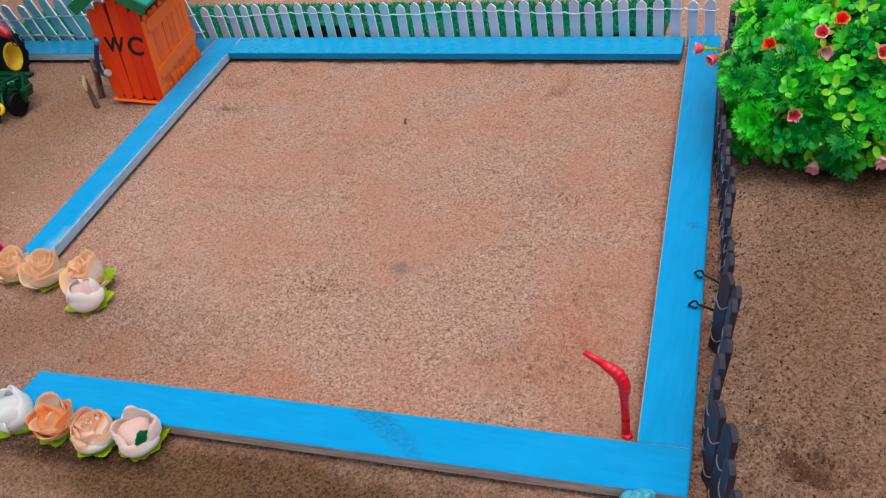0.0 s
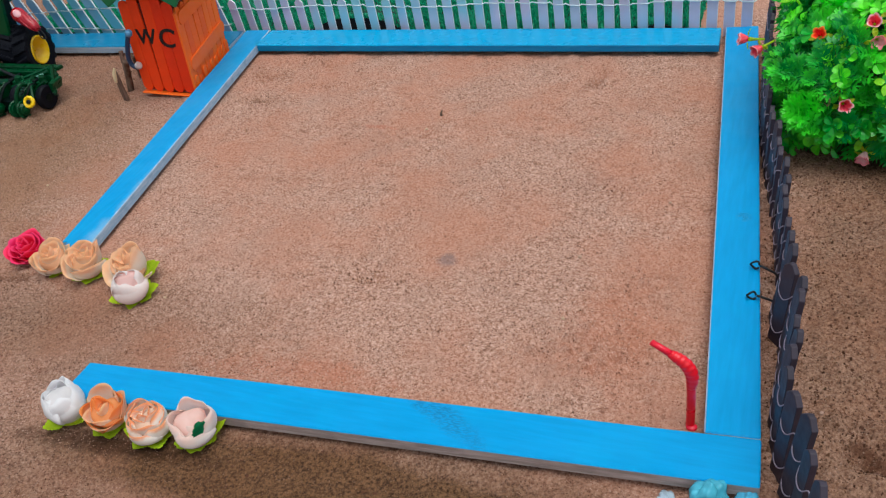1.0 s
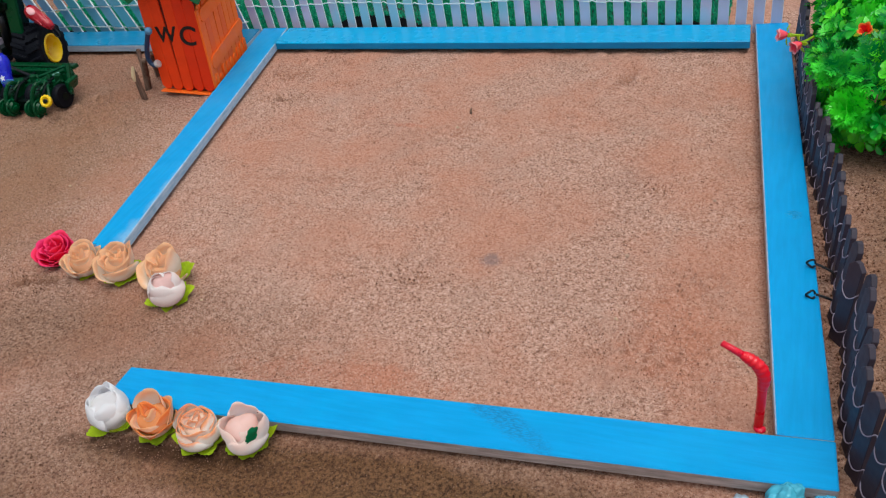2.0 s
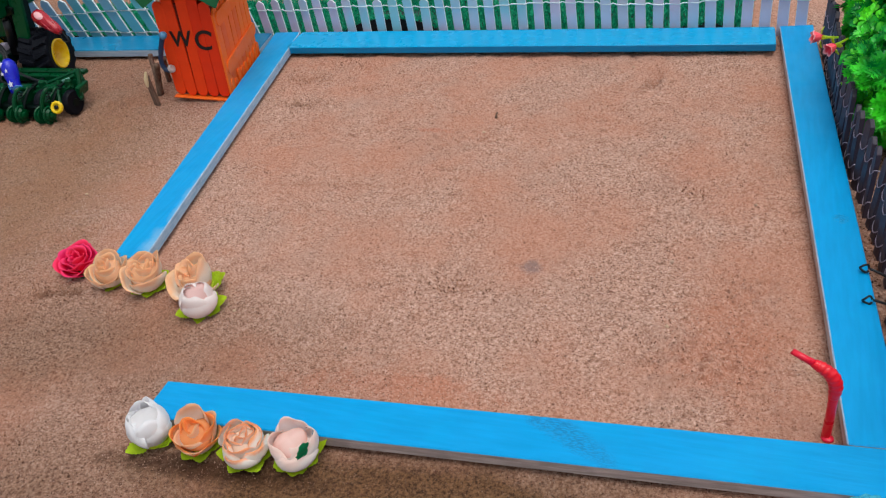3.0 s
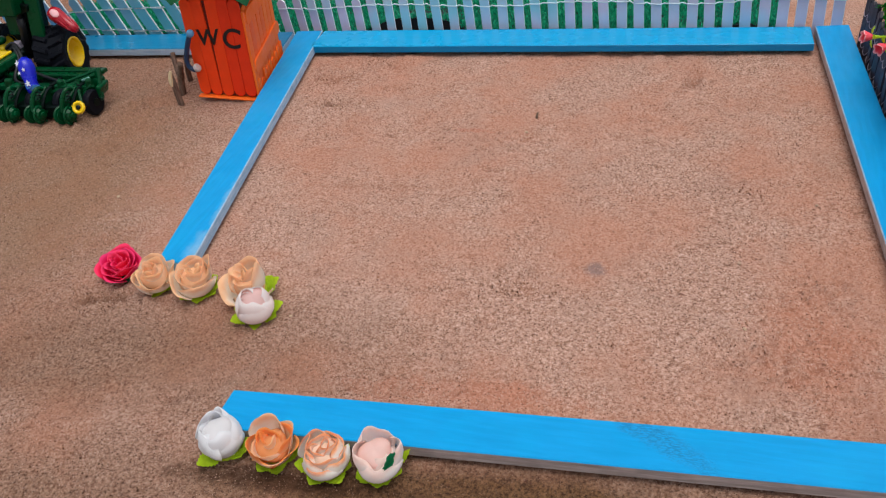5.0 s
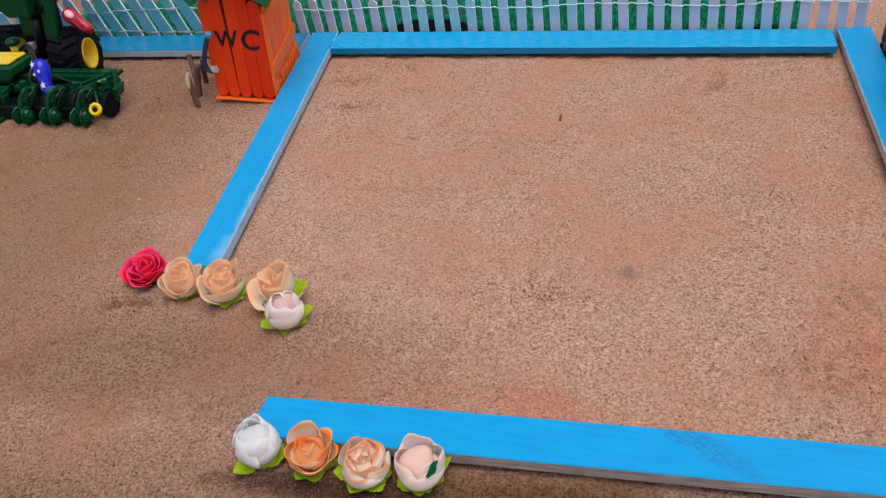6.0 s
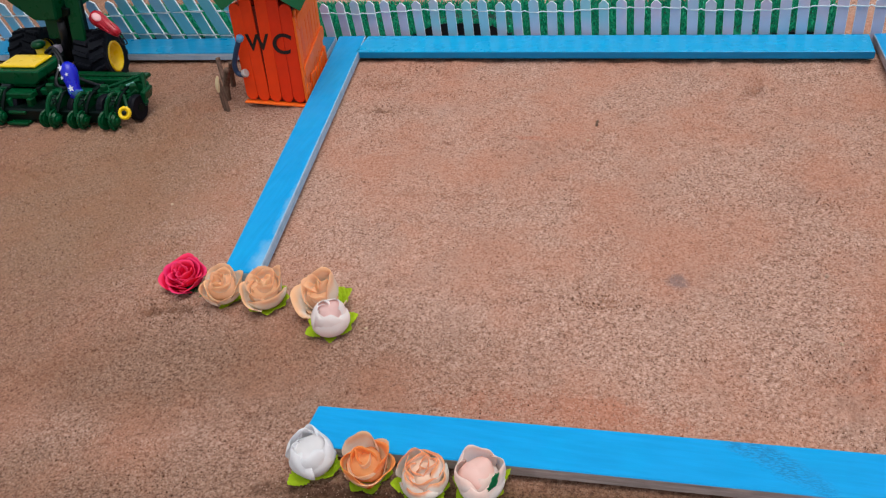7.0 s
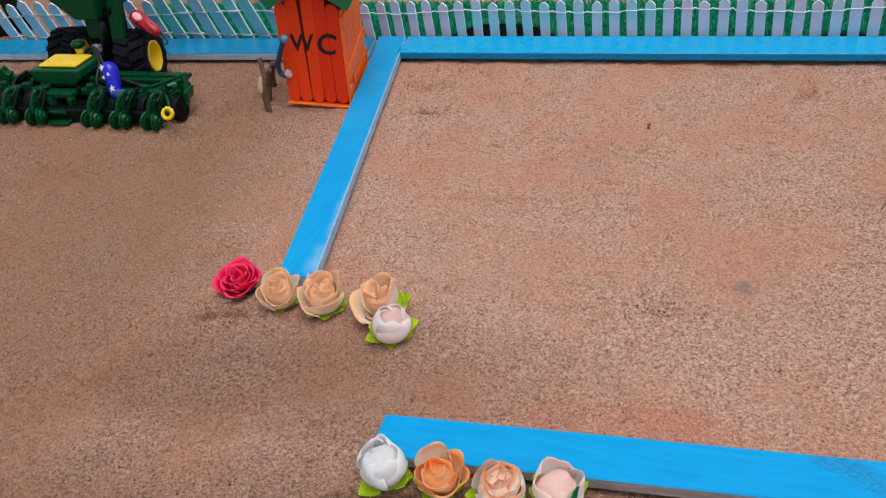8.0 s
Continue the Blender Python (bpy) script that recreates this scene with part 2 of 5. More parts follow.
# paler narrow faces: light catching the pickets' edges, put into colour
SLAT_LIT_EDGE = plastic_material("lit_slat_edge", srgb(226, 234, 240), 0.4, 0.15, 0.04, 0.01)
WHITE_WIRE = plastic_material("white_wire", srgb(216, 232, 238), 0.5, 0.1)
DARK_SLAT = plastic_material("dark_slat_plastic", srgb(54, 47, 60), 0.5, 0.3, 0.14, 0.01, spec=0.4)
GREY_WIRE = plastic_material("grey_wire", srgb(156, 144, 158), 0.5, 0.2)
TOY_GREEN = plastic_material("green_toy_plastic", srgb(0, 66, 34), 0.3, 0.2, 0.18, 0.004, 0.20)
TOY_DARK = plastic_material("dark_green_toy_plastic", srgb(0, 15, 11), 0.4, 0.2, spec=0.2)
TOY_YELLOW = plastic_material("yellow_toy_plastic", srgb(248, 208, 12), 0.3, 0.1)
RUBBER = plastic_material("black_rubber", srgb(8, 11, 20), 0.6, 0.2, spec=0.14)
STRAW_RED = plastic_material("red_straw_plastic", srgb(226, 8, 44), 0.3, 0.1, spec=0.5)
TWIG = wood_material("grey_twig_bark", srgb(74, 58, 48), srgb(132, 110, 94), (90, 90, 8))
TWIG_CUT = wood_material("cut_wood", srgb(196, 170, 134), srgb(216, 194, 160), (90, 90, 20))


# ---- building helpers ----
def part(name, bm, material, parent=None, label="", smooth=False):
    me = bpy.data.meshes.new(name)
    bm.normal_update()
    bm.to_mesh(me)
    bm.free()
    for m in material if isinstance(material, (list, tuple)) else (material,):
        me.materials.append(m)
    if smooth:
        me.polygons.foreach_set("use_smooth", [True] * len(me.polygons))
    ob = new(name, me)
    if parent is not None:
        ob.parent = parent
    if label:
        tagged(ob, label)
    return ob


def thing(name, label, category, m, group="", kind=""):
    ob = new(name)
    ob.empty_display_size = 0.01
    ob.matrix_world = m
    return tagged(ob, label, category, group, kind)


def add_box(bm, size, m=None, bevel=0.0, taper=1.0, segments=1):
    """A box standing on its base's centre; taper scales its top."""
    g = bmesh.ops.create_cube(bm, size=1.0)
    vs = g["verts"]
    for v in vs:
        k = taper if v.co.z > 0 else 1.0
        v.co = Vector((v.co.x * size[0] * k, v.co.y * size[1] * k, (v.co.z + 0.5) * size[2]))
    if bevel:
        es = list({e for v in vs for e in v.link_edges})
        r = bmesh.ops.bevel(bm, geom=es + vs, offset=bevel, segments=segments, affect="EDGES")
        vs = list({v for f in r["faces"] for v in f.verts} | {v for v in vs if v.is_valid})
    if m is not None:
        bmesh.ops.transform(bm, matrix=m, verts=vs)
    return vs


def box(size, m=None, bevel=0.0, taper=1.0):
    bm = bmesh.new()
    add_box(bm, size, m, bevel, taper)
    return bm


def add_sweep(bm, points, radii, seg=8, cap=True):
    """A round bar along points, with a radius at each."""
    pts = [Vector(p) for p in points]
    radii = radii if isinstance(radii, (list, tuple)) else [radii] * len(pts)
    up = Vector((0.13, 0.21, 0.97))
    rings = []
    for i, p in enumerate(pts):
        d = (pts[min(i + 1, len(pts) - 1)] - pts[max(i - 1, 0)]).normalized()
        if abs(d.dot(up)) > 0.95:
            up = Vector((0.9, 0.3, 0.1))
        a = d.cross(up).normalized()
        up = a.cross(d).normalized()
        rings.append([bm.verts.new(p + radii[i] * (math.cos(t) * a + math.sin(t) * up)) for t in (2 * math.pi * k / seg for k in range(seg))])
    for r, q in zip(rings, rings[1:]):
        for k in range(seg):
            bm.faces.new((r[k], q[k], q[(k + 1) % seg], r[(k + 1) % seg]))
    if cap:
        bm.faces.new(rings[0])
        bm.faces.new(rings[-1][::-1])
    bmesh.ops.recalc_face_normals(bm, faces=bm.faces)
    return bm


def sweep(points, radii, seg=8):
    return add_sweep(bmesh.new(), points, radii, seg)


def smooth_path(points, n=6):
    """Points on a smooth curve through the given ones."""
    p = [Vector(q) for q in points]
    p = [2 * p[0] - p[1]] + p + [2 * p[-1] - p[-2]]
    out = []
    for i in range(1, len(p) - 2):
        for j in range(n):
            t = j / n
            a, b, c, d = p[i - 1], p[i], p[i + 1], p[i + 2]
            out.append(0.5 * (2 * b + (c - a) * t + (2 * a - 5 * b + 4 * c - d) * t * t + (3 * b - a - 3 * c + d) * t ** 3))
    return out + [p[-2]]


def add_lathe(bm, profile, seg=16, m=None):
    """A turned form round z from (radius, height) pairs, closed at both ends."""
    rings = [[bm.verts.new((r * math.cos(2 * math.pi * k / seg), r * math.sin(2 * math.pi * k / seg), z)) for k in range(seg)] for r, z in profile]
    for r, q in zip(rings, rings[1:]):
        for k in range(seg):
            bm.faces.new((r[k], r[(k + 1) % seg], q[(k + 1) % seg], q[k]))
    bm.faces.new(rings[0][::-1])
    bm.faces.new(rings[-1])
    if m is not None:
        bmesh.ops.transform(bm, matrix=m, verts=[v for r in rings for v in r])
    return bm


def lathe(profile, seg=16, m=None):
    return add_lathe(bmesh.new(), profile, seg, m)


def prism(outline, depth, m=None, bevel=0.0):
    """A flat form: an outline in x, z given a thickness along y, centred."""
    bm = bmesh.new()
    a = [bm.verts.new((x, -depth / 2, z)) for x, z in outline]
    b = [bm.verts.new((x, depth / 2, z)) for x, z in outline]
    bm.faces.new(a)
    bm.faces.new(b[::-1])
    for i in range(len(a)):
        j = (i + 1) % len(a)
        bm.faces.new((a[j], a[i], b[i], b[j]))
    bmesh.ops.recalc_face_normals(bm, faces=bm.faces)
    if bevel:
        bmesh.ops.bevel(bm, geom=list(bm.edges), offset=bevel, segments=1, affect="EDGES")
    if m is not None:
        bmesh.ops.transform(bm, matrix=m, verts=list(bm.verts))
    return bm


# ---- ground ----
def axis(lo, hi, step, far):
    """Even steps from lo to hi, then steps that grow out to +-far."""
    mid = list(np.arange(lo, hi + 1e-6, step))
    out, d, s = [], 0.0, step
    while d < far:
        s *= 1.45
        d += s
        out.append(d)
    return [lo - d for d in out[::-1]] + mid + [hi + d for d in out]


DENTS = (
    (0.085, -0.176, 0.030, 0.006, 0.0035), (0.06, -0.115, 0.02, 0.008, 0.002), (0.374, -0.471, 0.02, 0.005, 0.0025),
    (0.485, -0.105, 0.006, 0.02, 0.002), (0.742, -0.572, 0.02, 0.012, 0.006), (0.03, -0.53, 0.02, 0.008, 0.002),
    (0.732, -0.444, 0.008, 0.006, 0.003), (0.105, -0.062, 0.022, 0.006, 0.002), (0.16, -0.13, 0.02, 0.006, 0.0016), (0.02, -0.21, 0.02, 0.01, 0.0018), (0.11, -0.69, 0.015, 0.01, 0.002), (0.545, -0.315, 0.01, 0.006, 0.0015),
)


CLODS = (
    (-0.15, -0.19, 0.05, 0.03), (-0.19, -0.24, 0.05, 0.02), (-0.08, -0.24, 0.06, 0.02), (-0.28, -0.34, 0.07, 0.03),
    (-0.16, -0.29, 0.05, 0.03), (0.05, -0.10, 0.04, 0.03), (0.09, -0.176, 0.045, 0.014), (0.12, -0.075, 0.05, 0.016), (0.36, -0.46, 0.04, 0.012), (0.56, -0.52, 0.05, 0.04),
    (0.59, -0.44, 0.03, 0.04), (0.03, -0.53, 0.05, 0.02), (-0.02, -0.44, 0.03, 0.02), (0.74, -0.57, 0.04, 0.03), (0.30, -0.24, 0.06, 0.012), (0.54, -0.31, 0.03, 0.012), (0.49, -0.10, 0.012, 0.04),
)


def sand_height(x, y):
    n = noise.noise
    z = 0.0016 * n((x * 9, y * 9, 1)) + 0.0018 * n((x * 34, y * 34, 5)) + 0.0019 * n((x * 90, y * 100, 9)) + 0.0012 * n((x * 190, y * 210, 3))
    rough = max(0.0, n((x * 6 + 3, y * 6, 12)))
    z += 0.0036 * rough * n((x * 70, y * 110, 7))
    for cx, cy, rx, ry, d in DENTS:
        q = ((x - cx) / rx) ** 2 + ((y - cy) / ry) ** 2
        if q < 6:
            z -= d * math.exp(-q) * (1 + 0.8 * n((x * 160, y * 160, 2)))
            z += 0.35 * d * math.exp(-((math.sqrt(q) - 1.6) ** 2) * 4)
    for cx, cy, rx, ry in CLODS:
        q = ((x - cx) / rx) ** 2 + ((y - cy) / ry) ** 2
        if q < 4:
            z += 0.0064 * math.exp(-q) * n((x * 90, y * 130, 17)) + 0.0050 * math.exp(-q) * n((x * 210, y * 240, 4))
    # crumbled soil past the dark fence, and before the front board
    soil = min(1.0, max(0.0, (x - 0.68) / 0.03)) + 0.7 * min(1.0, max(0.0, (-0.68 - y) / 0.05))
    if soil > 0:
        z += soil * (0.0022 * n((x * 75, y * 75, 21)) + 0.0016 * n((x * 150, y * 150, 8)) * n((x * 20, y * 20, 2)))
    # smoothed by hand along the boards
    edge = y - (-0.6535 + 0.0656 * (x - 0.2075))
    if -0.03 < edge < 0.004 and 0.2 < x < 0.70:
        z *= min(1.0, 0.1 + max(0.0, -edge) / 0.03)
    side = x - (0.0045 - 0.1884 * y)
    if -0.006 < side < 0.02 and y < 0.0:
        z *= min(1.0, 0.15 + max(0.0, side) / 0.02)
    return z - 0.001


GRID = {}


def ground_z(x, y):
    """The height of the ground's mesh at arrays of x and y."""
    i = np.clip(np.searchsorted(GRID["x"], x) - 1, 0, len(GRID["x"]) - 2)
    j = np.clip(np.searchsorted(GRID["y"], y) - 1, 0, len(GRID["y"]) - 2)
    u = (x - GRID["x"][i]) / (GRID["x"][i + 1] - GRID["x"][i])
    v = (y - GRID["y"][j]) / (GRID["y"][j + 1] - GRID["y"][j])
    z = GRID["z"]
    return (1 - v) * ((1 - u) * z[j, i] + u * z[j, i + 1]) + v * ((1 - u) * z[j + 1, i] + u * z[j + 1, i + 1])


def build_ground():
    xs, ys = axis(-0.72, 0.95, 0.0023, 60), axis(-0.80, 0.10, 0.0023, 60)
    verts = []
    for y in ys:
        for x in xs:
            near = -1.2 < x < 1.5 and -1.3 < y < 0.8
            verts.append((x, y, sand_height(x, y) if near else -0.001))
    w = len(xs)
    GRID["z"] = np.array([v[2] for v in verts]).reshape(len(ys), w)
    GRID["x"], GRID["y"] = np.array(xs), np.array(ys)
    faces = [(j * w + i, j * w + i + 1, (j + 1) * w + i + 1, (j + 1) * w + i) for j in range(len(ys) - 1) for i in range(w - 1)]
    me = bpy.data.meshes.new("ground")
    me.from_pydata(verts, [], faces)
    me.materials.append(SAND)
    me.polygons.foreach_set("use_smooth", [True] * len(me.polygons))
    tagged(new("ground", me), "coarse orange-brown sand raked flat, with dents, brown soil and painted shade", "sand", kind="structure")


build_ground()


def crumb_material(name, dark, mid, light):
    k = Mat(name, 0.95, spec=0.1)
    rndm = k.node("ShaderNodeNewGeometry").outputs["Random Per Island"]
    patch = k.math("MULTIPLY", k.math("SUBTRACT", k.noise(48, 4, 0.65, warp=0.5), 0.5), 0.9)
    pick = k.math("ADD", rndm, patch, True)
    tone = k.ramp(pick, [(0.0, dark), (0.22, dark), (0.48, mid), (1.0, light)])
    tone = k.mix(k.ramp(k.noise(9, 4, 0.6), [(0.42, 0.0), (0.66, 0.35)]), tone, srgb(196, 132, 104))
    # the grains take on the same brown soil and painted shade
    tone = k.mix(k.math("MULTIPLY", soil_shade_mask(k), 0.85), tone, k.ramp(pick, [(0.0, srgb(50, 36, 26)), (0.5, srgb(84, 62, 45)), (1.0, srgb(122, 93, 69))]))
    k.set("Base Color", tone)
    return k.m


def lay_grains(name, x, y, r, material, label, seed):
    """Grains half sunk in the sand: a crooked four-sided cap each."""
    g = np.random.RandomState(seed)
    n = len(x)
    z = ground_z(x, y)
    a = g.uniform(0, np.pi / 2, n)
    verts = np.empty((n, 5, 3))
    for q in range(4):
        t = a + q * np.pi / 2 + g.uniform(-0.35, 0.35, n)
        d = r * g.uniform(0.7, 1.25, n)
        verts[:, q, 0], verts[:, q, 1], verts[:, q, 2] = x + d * np.cos(t), y + d * np.sin(t), z - 0.35 * r
    verts[:, 4, 0], verts[:, 4, 1] = x + 0.35 * r * g.uniform(-1, 1, n), y + 0.35 * r * g.uniform(-1, 1, n)
    verts[:, 4, 2] = z + r * g.uniform(0.7, 1.5, n)
    base = 5 * np.arange(n)[:, None, None]
    faces = (base + np.array([[0, 1, 4], [1, 2, 4], [2, 3, 4], [3, 0, 4]])[None]).reshape(-1, 3)
    me = bpy.data.meshes.new(name)
    me.from_pydata(verts.reshape(-1, 3).tolist(), [], faces.tolist())
    me.materials.append(material)
    tagged(new(name, me), label, "sand", kind="stuff")


def build_crumbs():
    """Loose grains all over the sand, and coarser crumbs in the dents and past the dark fence."""
    g = np.random.RandomState(4)
    n = 230000
    x, y = g.uniform(-0.60, 0.92, n), g.uniform(-0.78, 0.02, n)
    r = 0.00035 + 0.00055 * g.beta(1.6, 3.0, n)
    lay_grains("sand_grains", x, y, r, crumb_material("sand_grain", srgb(102, 72, 58), srgb(178, 142, 123), srgb(222, 190, 175)), "loose pink and brown grains lying on the sand", 5)
    rnd = random.Random(4)
    spots = []
    for _ in range(26000):
        px, py = rnd.uniform(-0.6, 0.95), rnd.uniform(-0.78, 0.0)
        if noise.noise((px * 13, py * 13, 30)) + 0.5 * noise.noise((px * 70, py * 70, 3)) > rnd.uniform(-0.05, 0.55):
            spots.append((px, py, rnd.uniform(0.0005, 0.0011)))
    for _ in range(9000):
        spots.append((rnd.uniform(0.66, 0.95), rnd.uniform(-0.78, -0.1), rnd.choice((0.0006, 0.0008, 0.0010, 0.0014))))
    for cx, cy, rx, ry, d in DENTS:
        for _ in range(int(6000 * rx)):
            spots.append((rnd.gauss(cx, rx * 1.1), rnd.gauss(cy, ry * 1.3), rnd.uniform(0.0005, 0.0012)))
    sx, sy, sr = np.array(spots).T
    lay_grains("soil_crumbs", sx, sy, sr, crumb_material("soil_crumb", srgb(92, 60, 46), srgb(140, 98, 76), srgb(190, 146, 122)), "darker crumbs of soil in drifts on the sand", 6)


build_crumbs()


# ---- blue boards ----
TOP = 0.013
RUBBED = wood_material("rubbed_pale_edge", srgb(128, 172, 204), srgb(190, 200, 210), (40, 40, 90))


def board(label, corners, top_paint, side_paint, bottom=-0.009, top=TOP, round_end=0.0, worn=()):
    """A board with the four corners of its top, running round it; sides of their own material, edges that face a worn direction rubbed pale."""
    cx = sum(c[0] for c in corners) / 4
    cy = sum(c[1] for c in corners) / 4
    bm = bmesh.new()
    lo = [bm.verts.new((x, y, bottom)) for x, y in corners]
    hi = [bm.verts.new((x, y, top)) for x, y in corners]
    f_top = bm.faces.new(hi)
    bm.faces.new(lo[::-1])
    for i in range(4):
        j = (i + 1) % 4
        bm.faces.new((lo[i], lo[j], hi[j], hi[i]))
    bmesh.ops.recalc_face_normals(bm, faces=bm.faces)
    if round_end:
        up = [e for e in bm.edges if abs(e.verts[0].co.z - e.verts[1].co.z) > 0.005 and min(e.verts[0].co.y, e.verts[1].co.y) < cy - 0.1]
        bmesh.ops.bevel(bm, geom=up, offset=round_end, segments=4, affect="EDGES")
    bmesh.ops.bevel(bm, geom=[e for e in bm.edges if e.verts[0].co.z > 0 and e.verts[1].co.z > 0], offset=0.0008, segments=1, affect="EDGES")
    bm.normal_update()
    for f in bm.faces:
        rubbed = 0.2 < f.normal.z < 0.95 and any(f.normal.x * a + f.normal.y * b > 0.5 for a, b in worn)
        f.material_index = 2 if rubbed else 0 if f.normal.z > 0.2 else 1
        f.smooth = False
    ob = part("wooden_board", bm, [top_paint, side_paint, RUBBED])
    return tagged(ob, label, "board", "boards round the plot")


board("sky-blue painted wooden board with a cracked patch and bare wooden sides", [(0.2075, -0.6530), (0.6800, -0.6212), (0.6785, -0.5866), (0.2075, -0.6190)],
      paint_material("blue_paint_front", BLUE, (), ((0.487, -0.6085, 0.044, 0.010, -30),), (6, 60, 60)), RAW_WOOD, bottom=0.0036, worn=((0, 1),))
board("sky-blue painted wooden board with paint rubbed white along one edge", [(0.0640, -0.4930), (0.0968, -0.4900), (0.0045, 0.0040), (-0.0325, 0.0020)],
      paint_material("blue_paint_left", BLUE, ((0.0915, -0.470, 0.012, 0.040, 12), (0.0805, -0.40, 0.007, 0.06, 11), (0.065, -0.31, 0.004, 0.08, 11)), (), (60, 6, 60)), PALE_WOOD, bottom=0.0028, round_end=0.006, worn=((1, 0), (-1, 0)))
board("sky-blue painted wooden board on the sand beside the dark fence", [(0.6468, -0.5882), (0.6782, -0.5862), (0.6385, 0.0130), (0.6042, 0.0095)],
      paint_material("blue_paint_right", BLUE, (), ((0.652, -0.363, 0.006, 0.007, 0),), (60, 6, 60)), PINK_WOOD, bottom=0.0028, worn=((-1, 0),))
board("sky-blue glossy painted wooden board along the white picket fence", [(0.0100, -0.0480), (0.6015, -0.0385), (0.5995, 0.0080), (0.0080, 0.0030)],
      paint_material("blue_paint_back", srgb(0, 158, 212), (), (), (6, 60, 60), 0.22), BLUE_SHADED_SIDE, bottom=0.0042)
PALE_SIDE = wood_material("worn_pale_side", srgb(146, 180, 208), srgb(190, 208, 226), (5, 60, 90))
# top colour darkened: the shade over this side is put into the paint
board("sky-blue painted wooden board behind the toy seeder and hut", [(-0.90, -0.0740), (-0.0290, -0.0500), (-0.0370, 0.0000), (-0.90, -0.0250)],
      paint_material("blue_paint_far_shaded", srgb(6, 122, 168), (), (), (6, 60, 60), 0.3), PALE_SIDE, bottom=0.0028)


# ---- white picket fences ----
def picket(width, height, thick=0.0022):
    w = width / 2
    return prism([(-w, 0), (w, 0), (w, height - w * 0.75), (w * 0.25, height), (-w * 0.25, height), (-w, height - w * 0.75)], thick, None, 0.0003)


def white_fence(label, places, width, height, wires, slat=None, tall=0, thick=0.0022):
    """Pickets at (x, y, lean, turn), held by wires at the given heights."""
    x0, y0 = places[0][0], places[0][1]
    fence = thing("picket_fence", label, "fence", pose(x0, y0, 0))
    kinds = []
    for h in (0.96, 1.0, 1.03):
        bm = picket(width, height * h, thick)
        bm.normal_update()
        for f in bm.faces:
            f.material_index = 0 if abs(f.normal.y) > 0.9 else 1
        ob = part("picket", bm, [slat or WHITE_SLAT, SLAT_LIT_EDGE], fence)
        kinds.append(ob)
    for i, (x, y, lean, turn) in enumerate(places):
        ob = kinds[i] if i < 3 else new("picket", kinds[(i * 7 + 1) % 3].data)
        ob.parent = fence
        ob.matrix_basis = pose(x - x0, y - y0, -0.001, random.uniform(-2, 2), lean, turn) @ Matrix.Diagonal((1, 1, 1.14 if i < tall else 1.0, 1))
    for z in wires:
        pts = []
        for i, (x, y, lean, turn) in enumerate(places):
            s = math.sin(radians(lean)) * z
            wob = 0.0022 * math.sin(i * 0.55 + z * 90) + random.uniform(-0.0006, 0.0006)
            pts += [(x - x0 - width * 0.45 + s, y - y0 - 0.0022, z + wob), (x - x0 + width * 0.45 + s, y - y0 - 0.0022, z + wob - 0.0006), (x - x0 + width * 0.75 + s, y - y0 + 0.0004, z + wob + 0.0002)]
        part("wire", sweep(pts, 0.00075, 6), WHITE_WIRE, fence, "thin white wire woven round the pickets", True)
    return fence


BACK = [(0.0104 + 0.02231 * i - 0.00006 * i * i + 0.006 * math.exp(-(i + 1) / 3) * (i > -2) + 0.009 * (i < -1), 0.0125, random.uniform(-1.2, 1.2) - 1.0 + 0.03 * i - 4 * math.exp(-(i + 3) / 4), random.uniform(-6, 6)) for i in range(-3, 31)]
white_fence("white miniature picket fence with pointed plastic slats and wire", BACK, 0.0118, 0.056, (0.042,))
LEFT = [(-0.0170 - 0.0258 * i, 0.0115 - 0.0010 * i, -10 - 1.4 * min(i, 8) - random.uniform(-1.5, 1.5), random.uniform(-6, 6)) for i in range(2, 24)]
white_fence("white miniature picket fence leaning over behind the blue board", LEFT, 0.0168, 0.073, (0.046, 0.0165), TEAL_SLAT, 11, 0.0028)


